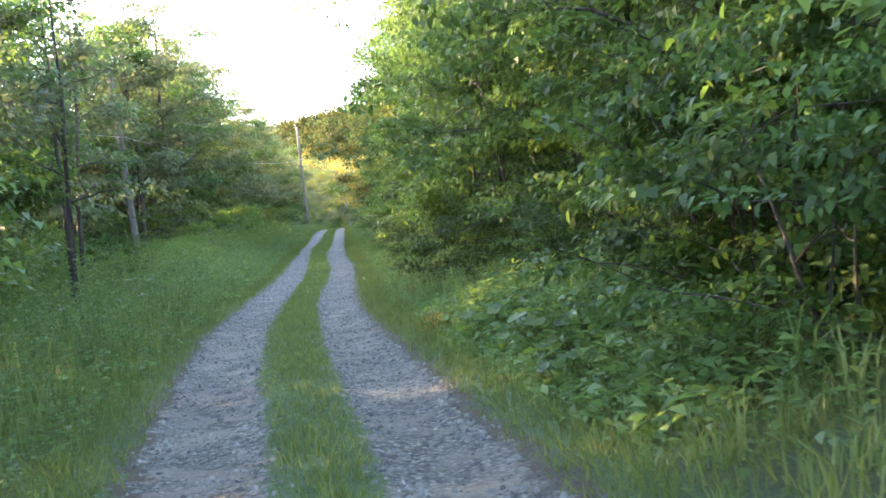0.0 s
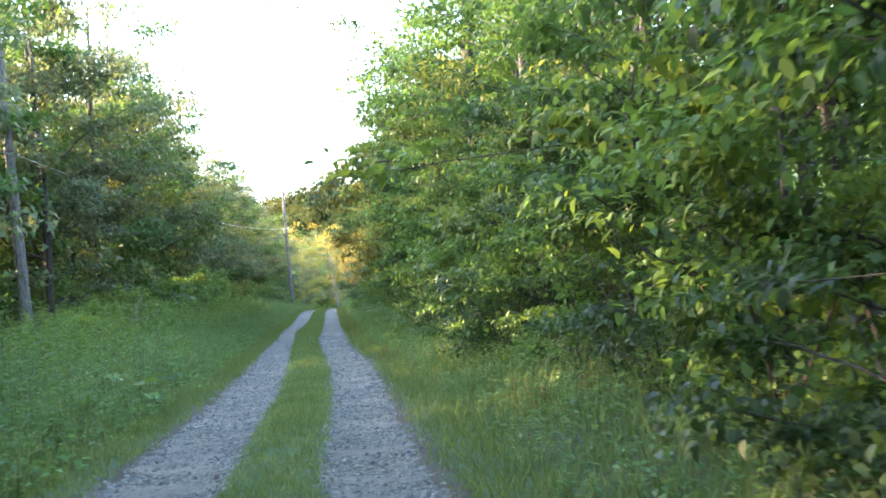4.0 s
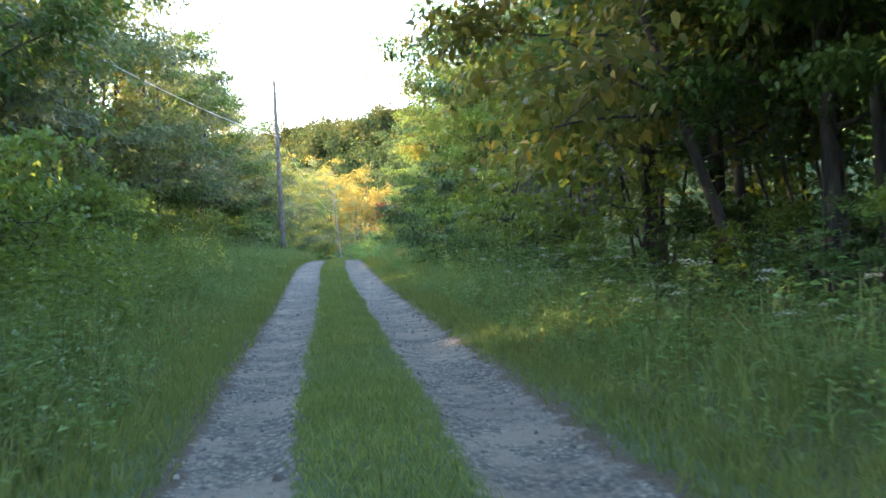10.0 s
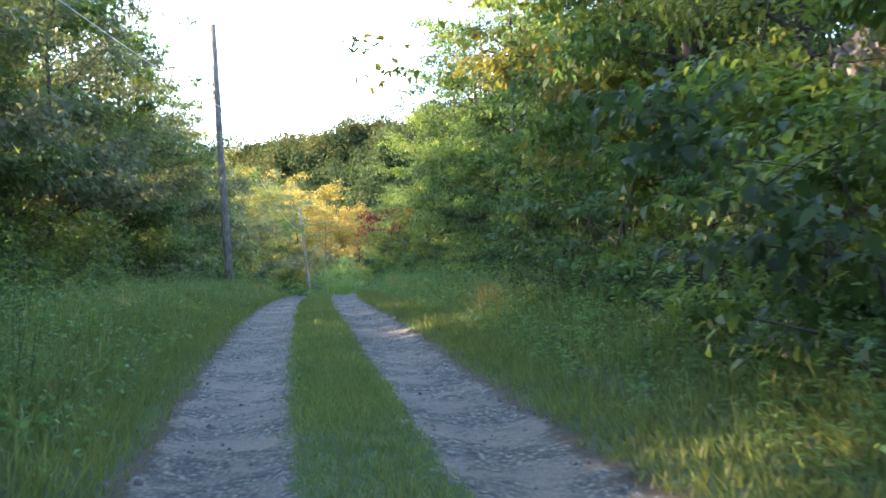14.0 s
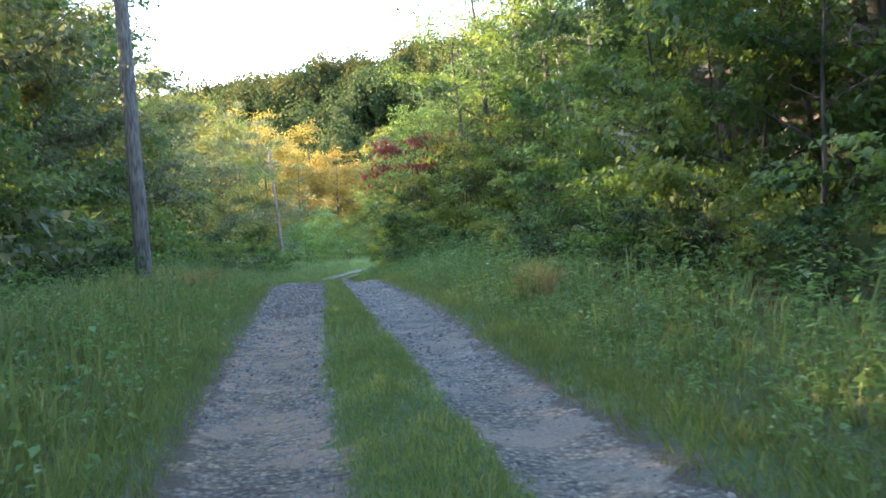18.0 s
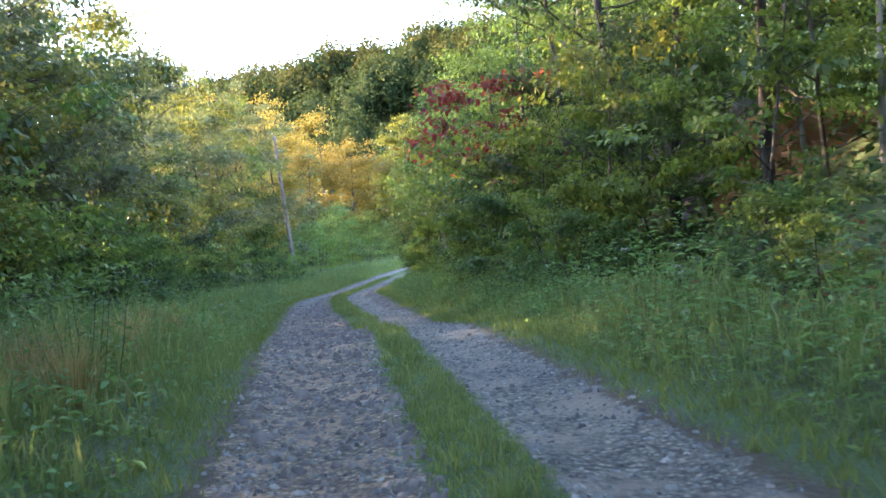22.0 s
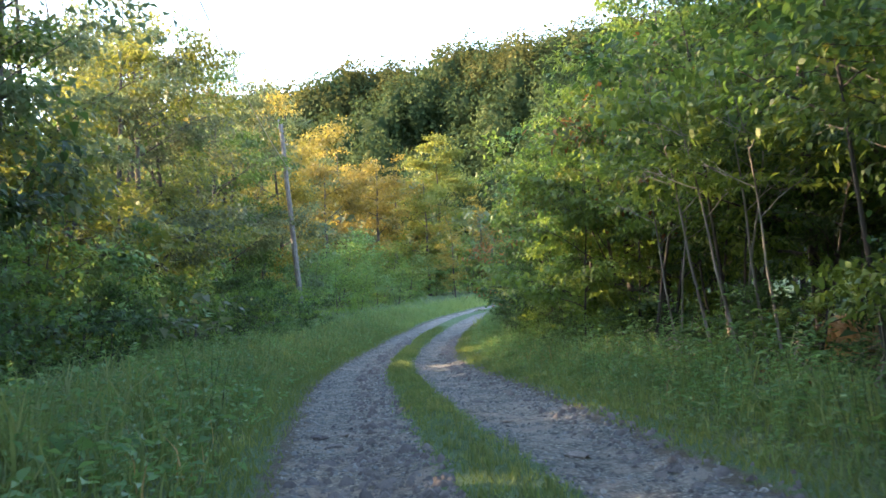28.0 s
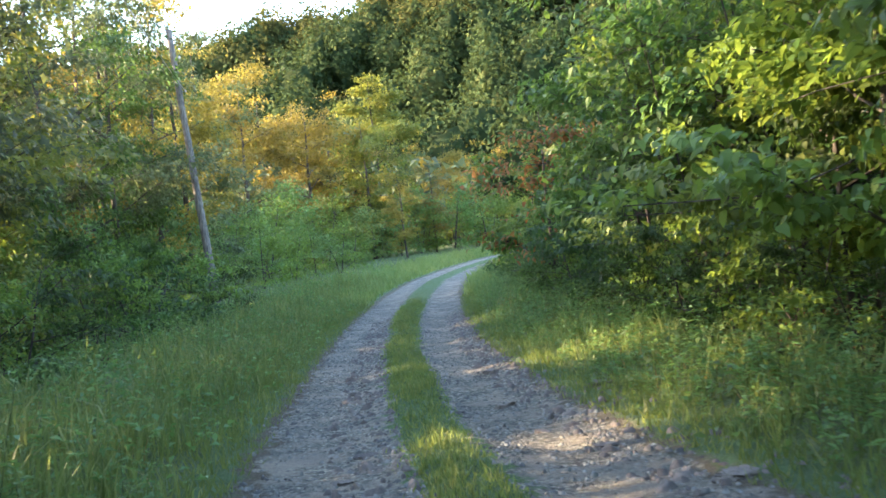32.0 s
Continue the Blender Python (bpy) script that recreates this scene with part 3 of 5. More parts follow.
def lane_offset(y, u):
    """Metres across the road for u, in which the tracks always run from 0.46 to 1.4 on either side."""
    y, u = np.broadcast_arrays(np.asarray(y, float), np.asarray(u, float))
    e = [np.interp(y, _y, t) for t in _edge]
    out = np.where(u < KNOTS[0], e[0] + (u - KNOTS[0]), e[3] + (u - KNOTS[3]))
    for k in range(3):
        inside = (u >= KNOTS[k]) & (u <= KNOTS[k + 1])
        out = np.where(inside, e[k] + (u - KNOTS[k]) / (KNOTS[k + 1] - KNOTS[k]) * (e[k + 1] - e[k]), out)
    return out


def lane_u(y, o):
    """The reverse of lane_offset."""
    y, o = np.broadcast_arrays(np.asarray(y, float), np.asarray(o, float))
    e = [np.interp(y, _y, t) for t in _edge]
    out = np.where(o < e[0], KNOTS[0] + (o - e[0]), KNOTS[3] + (o - e[3]))
    for k in range(3):
        inside = (o >= e[k]) & (o <= e[k + 1])
        out = np.where(inside, KNOTS[k] + (o - e[k]) / (e[k + 1] - e[k]) * (KNOTS[k + 1] - KNOTS[k]), out)
    return out


def relief(y, o):
    """Ruts and lumps of the worn surface, rougher on the stony stretch."""
    r = 0.6 + 1.1 * ease(128, 148, y) * (1 - ease(196, 210, y))
    big = 0.010 * np.sin(y * 2.1 + o * 3) * np.sin(o * 5 + y * 0.7) + 0.005 * np.sin(y * 5.3 + o * 9)
    small = 0.006 * np.sin(y * 13.1 + 3 * np.sin(o * 7)) * np.sin(o * 17 + 2 * np.sin(y * 4.1)) + 0.004 * np.sin(y * 23 + o * 31)
    return (big + small) * r


def road_top(y, o):
    u = np.abs(lane_u(y, o))
    prof = np.interp(u, [0, 0.3, 0.48, 0.7, 0.93, 1.15, 1.4, 1.6, 1.9, 2.3], [0.075, 0.06, 0.03, -0.005, -0.02, -0.005, 0.03, 0.05, 0.05, -0.04])
    return road_z(y) + prof + relief(y, o) * (u < 2)


def build_road():
    ys = np.arange(-30, 292, 0.18)
    us = np.concatenate([[-2.3, -2.05, -1.8, -1.6], np.linspace(-1.45, 1.45, 30), [1.6, 1.8, 2.05, 2.3]])
    U, Y = np.meshgrid(us, ys)
    O = lane_offset(Y, U)
    X, YY = beside(Y, O)
    v = np.stack([X, YY, road_top(Y, O)], -1).reshape(-1, 3)
    w = len(us)
    i = (np.arange(len(ys) - 1)[:, None] * w + np.arange(w - 1)[None]).ravel()
    f = np.stack([i, i + 1, i + w + 1, i + w], -1)
    me = mesh_from("road", v, f, np.full(len(f), 4), M_TRACK, smooth=True, uvs=np.stack([U, Y], -1).reshape(-1, 2))
    tagged(new("road", me), "two-track gravel lane with a grassy middle strip", "road", kind="structure")


ICO = np.array([(0.45, 0.1, 0.8), (-0.4, -0.1, 0.75), (0.9, -0.3, -0.2), (0.3, 0.9, -0.15), (-0.8, 0.5, -0.2), (-0.6, -0.7, -0.15), (0.4, -0.85, -0.2)])
ICO_F = np.array([(0, 2, 3), (0, 3, 1), (1, 3, 4), (1, 4, 5), (1, 5, 6), (0, 1, 6), (0, 6, 2)])


def stones(name, rng, y, o, size, label, mat):
    n = len(y)
    s = size[:, None, None] * rng.uniform(0.6, 1.4, (n, 1, 3)) * (1, 1, 0.75)
    v = ICO[None] * rng.uniform(0.75, 1.25, (n, 7, 1)) * s
    a = rng.uniform(0, 6.28, n)
    c, d = np.cos(a)[:, None], np.sin(a)[:, None]
    v = np.stack([v[..., 0] * c - v[..., 1] * d, v[..., 0] * d + v[..., 1] * c, v[..., 2]], -1)
    x, yy = beside(y, o)
    v += np.stack([x, yy, road_top(y, o)], -1)[:, None]
    f = (np.arange(n)[:, None, None] * 7 + ICO_F[None]).reshape(-1, 3)
    ob = new(name, mesh_from(name, v.reshape(-1, 3), f, np.full(len(f), 3), mat))
    tagged(ob, label, "gravel", kind="stuff")


def build_gravel():
    rng = np.random.default_rng(21)
    n = 78000
    y = np.concatenate([rng.uniform(5, 60, n // 3), rng.uniform(50, 215, n // 3), rng.uniform(120, 208, n - 2 * (n // 3))])
    lane = rng.choice([-1, 1], n)
    u = lane * (0.93 + np.where(rng.random(n) < 0.45, rng.choice([-1, 1], n) * np.abs(rng.normal(0.40, 0.09, n)), rng.uniform(-0.42, 0.42, n)))
    keep = rng.random(n) < (0.25 + 0.95 * patchy(y * 2.2, u * 2, 0.9)) * np.interp(y, [50, 72, 118, 132], [1, 0.5, 0.5, 1])
    y, u = y[keep], u[keep]
    size = np.minimum(rng.gamma(2.2, 0.0056, len(y)) + 0.007, 0.032)
    stones("gravel", rng, y, lane_offset(y, u), size, "loose crushed grey stone lying in the wheel tracks", M_STONE)
    n = 11000
    k = np.arange(n) % 4
    y = np.where(k < 2, rng.uniform(130, 167, n), rng.uniform(160, 206, n))
    u = np.where(k < 2, rng.uniform(-1.36, -0.40, n), np.where(k == 2, 1.05 + rng.gamma(2.0, 0.14, n), rng.uniform(-0.95, -0.45, n)))
    keep = rng.random(n) < 0.2 + patchy(y * 3, u * 2, 1.1)
    y, u = y[keep], u[keep]
    stones("rubble", rng, y, lane_offset(y, u), rng.gamma(2.2, 0.010, len(y)) + 0.012, "broken brown-grey shale rubble strewn over the lane", M_SLAB)
    n = 1500
    y = rng.uniform(6, 140, n)
    u = rng.choice([-1, 1], n) * np.where(rng.random(n) < 0.6, 1.28 + rng.gamma(1.6, 0.05, n), rng.uniform(0.5, 0.66, n))
    stones("edge_stones", rng, y, lane_offset(y, u), rng.gamma(2.0, 0.006, n) + 0.008, "larger loose stones pushed to the track edges", M_SLAB)


def turf(name, rng, y, o, h, mat, label, width):
    """Short dense grass: one narrow leaning blade each."""
    n = len(y)
    x, yy = beside(y, o)
    z = np.where(np.abs(o) < 2.2, np.maximum(road_top(y, o), land(x, yy) - 0.05), land(x, yy)) - 0.008
    base = np.stack([x, yy, z], -1)
    a = rng.uniform(0, 6.28, n)
    b = rng.uniform(0, 6.28, n)
    lean = np.abs(rng.normal(0.55, 0.35, n))
    s = np.stack([np.cos(b), np.sin(b), 0 * a], -1) * (width * rng.uniform(0.6, 1.5, n))[:, None]
    tip = base + np.stack([np.cos(a) * lean * h, np.sin(a) * lean * h, h], -1)
    v = np.stack([base - s, base + s, tip], 1).reshape(-1, 3)
    ob = new(name, mesh_from(name, v, np.arange(n * 3), np.full(n, 3), mat))
    tagged(ob, label, "grass", kind="stuff")


def grass(name, rng, y, o, h, mat, label, width=0.008, on_road=False):
    n = len(y)
    x, yy = beside(y, o)
    z = road_top(y, o) - 0.01 if on_road else np.where(np.abs(o) < 2.15, np.maximum(road_top(y, o), land(x, yy)), land(x, yy)) - 0.02
    base = np.stack([x, yy, z], -1)
    a = rng.uniform(0, 6.28, n)
    d = np.stack([np.cos(a), np.sin(a), 0 * a], -1)
    s = np.stack([-np.sin(a), np.cos(a), 0 * a], -1) * (width * rng.uniform(0.7, 1.6, n))[:, None] * (0.6 + h[:, None] * 1.3)
    bendy = rng.uniform(0.2, 1.1, n)[:, None]
    h = h[:, None]
    up = np.array([0, 0, 1.0])
    mid = base + up * h * 0.55 + d * h * bendy * 0.22
    tip = base + up * h * (1 - 0.25 * bendy) + d * h * bendy * 0.75
    v = np.stack([base - s, base + s, mid + s * 0.8, mid - s * 0.8, tip], 1).reshape(-1, 3)
    k = np.arange(n)[:, None] * 5
    f = np.concatenate([k + [0, 1, 2, 3], k + [3, 2, 4]], 1).ravel()
    ob = new(name, mesh_from(name, v, f, np.tile([4, 3], n), mat))
    tagged(ob, label, "grass", kind="stuff")


def patchy(y, o, f=0.5):
    return 0.5 + 0.25 * np.sin(y * f + 1.3 * o) + 0.25 * np.sin(y * f * 2.3 - o * 1.7 + 2)


def tufted(rng, y, o, per, spread):
    """Each place becomes a tuft of several blades."""
    n = len(y) * per
    return np.repeat(y, per) + rng.normal(0, spread, n), np.repeat(o, per) + rng.normal(0, spread, n)


def build_grass():
    rng = np.random.default_rng(5)
    n = 170000
    y = np.concatenate([rng.uniform(5, 125, n // 2), rng.uniform(60, 212, n // 2)])
    u = np.clip(rng.uniform(-0.5, 0.5, n) + rng.normal(0, 0.04, n), -0.62, 0.62)
    bare = np.clip(np.abs(u) - 0.36, 0, 1) * 4
    keep = rng.random(n) < (0.6 + 0.55 * patchy(y, u, 0.6)) * np.interp(y, [5, 9, 20, 136, 143, 166, 174], [0.45, 0.5, 1, 1, 0.55, 0.55, 0.9]) - bare * patchy(y * 3, u, 0.7)
    y, u = y[keep], u[keep]
    turf("middle_strip_grass", rng, y, lane_offset(y, u), rng.uniform(0.025, 0.085, len(y)) * (0.6 + 0.7 * patchy(y, u, 0.4)) * (1 - 0.5 * np.clip(np.abs(u) - 0.3, 0, 1)), M_GRASS_SHORT, "short dense green turf strip between two wheel tracks", 0.0072)
    n = 4200
    y = rng.uniform(5, 215, n)
    u = np.clip(rng.normal(0, 0.22, n), -0.42, 0.42)
    keep = rng.random(n) < 0.25 + 0.9 * patchy(y * 1.3, u * 3, 0.8)
    y, o = tufted(rng, y[keep], lane_offset(y[keep], u[keep]), 9, 0.03)
    grass("middle_strip_tufts", rng, y, o, np.repeat(rng.uniform(0.06, 0.17, keep.sum()), 9) * rng.uniform(0.6, 1.2, len(y)), M_GRASS, "longer grass tufts standing in the middle strip", 0.006, True)
    n = 150000
    y = np.concatenate([rng.uniform(5, 125, n // 2), rng.uniform(60, 215, n // 2)])
    e = 1.38 + np.abs(rng.gamma(1.35, 0.62, n))
    side = np.where(rng.random(n) < 0.5, -1, 1)
    keep = (e < 4.2) & (rng.random(n) < np.clip((e - 1.36) * 4, 0.05, 1) + 0.25 * patchy(y * 3, e, 0.8))
    y, e, side = y[keep], e[keep], side[keep]
    turf("road_edge_grass", rng, y, lane_offset(y, side * e), (0.06 + np.clip(e - 1.36, 0, 1.6) * 0.17) * rng.uniform(0.5, 1.4, len(y)), M_GRASS_SHORT, "dense grass edging the gravel lane", 0.0085)
    n = 4600
    y = rng.uniform(4, 225, n)
    o = lane_offset(y, 1.72 + np.abs(rng.gamma(1.6, 0.68, n)))
    keep = o < 5.0
    tall = np.repeat(rng.uniform(0.55, 1.6, keep.sum()), 11)
    y, o = tufted(rng, y[keep], o[keep], 11, 0.055)
    grass("verge_grass", rng, y, o, np.clip((o - 1.3) * 0.24, 0.09, 0.48) * tall * rng.uniform(0.6, 1.2, len(y)), M_GRASS, "uncut tufted verge grass along the woodland edge", 0.0065)
    n = 6600
    y = rng.uniform(4, 232, n)
    o = lane_offset(y, -1.66 - np.abs(rng.gamma(1.9, 1.0, n)))
    keep = o > -9.0
    tall = np.repeat(rng.uniform(0.55, 1.6, keep.sum()), 11)
    y, o = tufted(rng, y[keep], o[keep], 11, 0.06)
    grass("meadow_grass", rng, y, o, np.clip((-o - 1.2) * 0.26, 0.09, 0.58) * tall * rng.uniform(0.6, 1.2, len(y)), M_GRASS, "tall tufted green meadow grass on the open verge", 0.007)
    n = 34000
    y = rng.uniform(214, 292, n)
    u = rng.choice([-1, 1], n) * (1.5 + rng.gamma(1.8, 1.5, n))
    turf("bend_grass", rng, y, lane_offset(y, u), rng.uniform(0.2, 0.55, n), M_GRASS, "tall grass round the distant bend of the lane", 0.02)
    n = 9000
    y = rng.uniform(5, 215, n)
    o = np.where(rng.random(n) < 0.5, rng.uniform(-5.5, -2.2, n), rng.uniform(2.3, 4.0, n))
    keep = patchy(y, o, 0.3) > 0.60
    y, o = y[keep], o[keep]
    grass("dry_grass", rng, y, o, rng.uniform(0.15, 0.5, len(y)), M_GRASS_DRY, "scattered dry straw-coloured grass stalks", 0.005)


def herbs(name, rng, y, o, top, size, mat, label):
    """Low leafy herbs: loose leaves at all heights up to top."""
    n = len(y)
    x, yy = beside(y, o)
    z = np.where(np.abs(o) < 2.15, np.maximum(road_top(y, o), land(x, yy)), land(x, yy)) + top * rng.uniform(0.05, 1.0, n) ** 0.8
    a = rng.uniform(0, 6.28, n)
    ax = np.stack([np.cos(a), np.sin(a), rng.normal(0.05, 0.4, n)], -1)
    up = np.array([0, 0, 1.0]) + rng.normal(0, 0.35, (n, 3))
    ln = size * rng.uniform(0.5, 1.4, n)
    ob = new(name, leaves_mesh(name, rng, np.stack([x, yy, z], -1), ax, up, ln, ln * rng.uniform(0.35, 0.65, n), mat))
    tagged(ob, label, "weeds", kind="stuff")


def build_herbs():
    rng = np.random.default_rng(15)
    n = 30000
    y = rng.uniform(5, 215, n)
    u = np.where(rng.random(n) < 0.4, rng.uniform(-0.5, 0.5, n), rng.choice([-1, 1], n) * (1.45 + rng.gamma(1.3, 0.5, n)))
    keep = patchy(y * 1.7, u, 0.9) > 0.42
    y, u = y[keep], u[keep]
    herbs("clover", rng, y, lane_offset(y, u), np.full(len(y), 0.06), 0.035, M_HERB, "small clover and plantain leaves in the turf")
    n = 46000
    y = rng.uniform(4, 225, n)
    o = 1.55 + np.abs(rng.gamma(2.6, 0.62, n))
    keep = (o < 6.0) & (lane_u(y, o) > 1.6) & (rng.random(n) < 0.35 + 0.9 * patchy(y, o, 0.6))
    y, o = y[keep], o[keep]
    herbs("verge_weeds", rng, y, o, np.clip((o - 1.4) * 0.27, 0.05, 0.62) * (0.55 + 0.7 * patchy(y, o, 0.9)), 0.085, M_HERB, "low leafy green weeds along the verge")
    n = 4200
    y = rng.uniform(6.5, 20, n)
    o = 1.75 + rng.gamma(2.0, 0.5, n)
    herbs("broad_leaved_cover", rng, y, o, np.clip((o - 1.5) * 0.3, 0.06, 0.45), 0.14, M_HERB, "low cover of broad pale green leaves beside the lane")
    n = 5200
    y = np.where(rng.random(n) < 0.5, rng.uniform(30, 62, n), rng.uniform(146, 176, n))
    o = lane_offset(y, -1.9 - rng.gamma(2.2, 0.6, n))
    herbs("bank_cover", rng, y, o, np.clip((-o - 1.6) * 0.28, 0.06, 0.6), 0.15, M_HERB, "broad green leaves covering the low bank")
    n = 4200
    y = np.where(rng.random(n) < 0.6, rng.uniform(166, 200, n), rng.uniform(113, 150, n))
    o = rng.uniform(4.2, 9.0, n)
    herbs("fallen_leaves", rng, y, o, np.full(n, 0.09), 0.13, M_LEAF_RUST, "rust brown fallen leaves under the trees")
    n = 52000
    y = rng.uniform(-8, 222, n)
    o = rng.uniform(4.6, 15, n)
    herbs("woodland_undergrowth", rng, y, o, (0.25 + 0.5 * patchy(y, o, 0.7)) * (1 + 1.6 * ease(7.5, 9.5, o)), 0.21, M_LEAF_DARK, "dark leafy undergrowth covering the woodland floor")
    n = 15000
    y = rng.uniform(-8, 222, n)
    o = rng.uniform(3.5, 15, n)
    herbs("leaf_litter", rng, y, o, np.full(n, 0.05), 0.12, M_LEAF_RUST, "brown fallen leaves on the woodland floor")
    n = 62000
    y = rng.uniform(2, 240, n)
    o = -1.6 - np.abs(rng.gamma(2.4, 1.05, n))
    keep = (o > -9.5) & (lane_u(y, o) < -1.7) & (rng.random(n) < 0.35 + 0.9 * patchy(y, o, 0.5))
    y, o = y[keep], o[keep]
    herbs("meadow_weeds", rng, y, o, np.clip((-o - 1.3) * 0.26, 0.05, 0.75) * (0.55 + 0.7 * patchy(y, o, 0.8)), 0.095, M_HERB, "leafy green weeds mixed into the meadow")


def weed_stand(name, rng, y, o, h, leaf, per, mat, label):
    """Many upright leafy stalks, too dense to count: each a thin stem with leaves set round it, smaller towards the top."""
    n = len(y)
    x, yy = beside(y, o)
    base = np.stack([x, yy, land(x, yy) - 0.03], -1)
    a = rng.uniform(0, 6.28, n)
    lean = np.abs(rng.normal(0.16, 0.1, n))
    top = base + np.stack([np.cos(a) * lean * h, np.sin(a) * lean * h, h], -1)
    side = np.stack([-np.sin(a), np.cos(a), 0 * a], -1) * 0.004
    i = np.repeat(np.arange(n), per)
    t = np.tile(np.linspace(0.12, 1.0, per), n) + rng.normal(0, 0.03, n * per)
    c = base[i] + (top - base)[i] * t[:, None]
    b = rng.uniform(0, 6.28, n * per)
    ax = np.stack([np.cos(b), np.sin(b), rng.uniform(-0.25, 0.55, n * per)], -1)
    up = np.array([0, 0, 1.0]) + rng.normal(0, 0.3, (n * per, 3))
    ln = leaf * rng.uniform(0.6, 1.3, n * per) * (1.25 - 0.75 * t) * (0.6 + 0.5 * h[i])
    tagged(new(name, leaves_mesh(name, rng, c, ax, up, ln, ln * 0.36, mat)), label, "weeds", kind="stuff")
    v = np.stack([base - side, base + side, top], 1).reshape(-1, 3)
    tagged(new(name + "_stems", mesh_from(name + "_stems", v, np.arange(n * 3), np.full(n, 3), M_STEM)), "thin green stems of the tall weeds", "weeds", kind="stuff")


def build_stands():
    rng = np.random.default_rng(88)
    n = 7800
    y = np.concatenate([rng.uniform(3, 70, n // 2), rng.uniform(60, 228, n - n // 2)])
    o = lane_offset(y, -1.85 - rng.gamma(1.7, 1.3, n))
    keep = (o > -10) & (rng.random(n) < 0.25 + patchy(y, o, 0.35))
    y, o = y[keep], o[keep]
    h = np.clip(0.30 + (-o - 1.7) * 0.34, 0.30, 1.3) * rng.uniform(0.6, 1.3, len(y)) * np.interp(y, [0, 30, 100, 125, 220], [0.9, 1.15, 1.0, 0.8, 0.8])
    weed_stand("tall_weeds", rng, y, o, h, 0.13, 13, M_HERB, "tall leafy green weeds crowding the meadow")
    n = 1900
    y = np.concatenate([rng.uniform(56, 82, n // 3), rng.uniform(30, 100, n - n // 3)])
    o = np.where(np.arange(n) < n // 3, -2.7, -3.4) - rng.gamma(1.8, 0.9, n)
    keep = (patchy(y, o, 0.33) > 0.36) | (np.arange(n) < n // 3)
    y, o = y[keep], o[keep]
    weed_stand("meadow_thicket", rng, y, o, rng.uniform(0.9, 1.55, len(y)) + np.clip(-o - 4.0, 0, 2) * 0.22, 0.13, 24, M_LEAF_FRESH, "head-high bright green weeds standing in the meadow")
    n = 5600
    y = rng.uniform(6, 218, n)
    o = lane_offset(y, 1.95 + rng.gamma(2.0, 0.55, n))
    keep = (o < 6) & (rng.random(n) < 0.3 + patchy(y, o, 0.5))
    y, o = y[keep], o[keep]
    h = np.clip(0.16 + (o - 1.6) * 0.28, 0.2, 1.0) * rng.uniform(0.7, 1.5, len(y)) * np.interp(y, [0, 60, 75, 120, 130, 150, 165, 220], [0.8, 0.9, 1.15, 1.0, 1.35, 1.35, 1.0, 1.1])
    weed_stand("verge_stalks", rng, y, o, h * 1.1, 0.125, 13, M_HERB, "leafy green weeds standing along the wood's edge")


# ---- plants ----


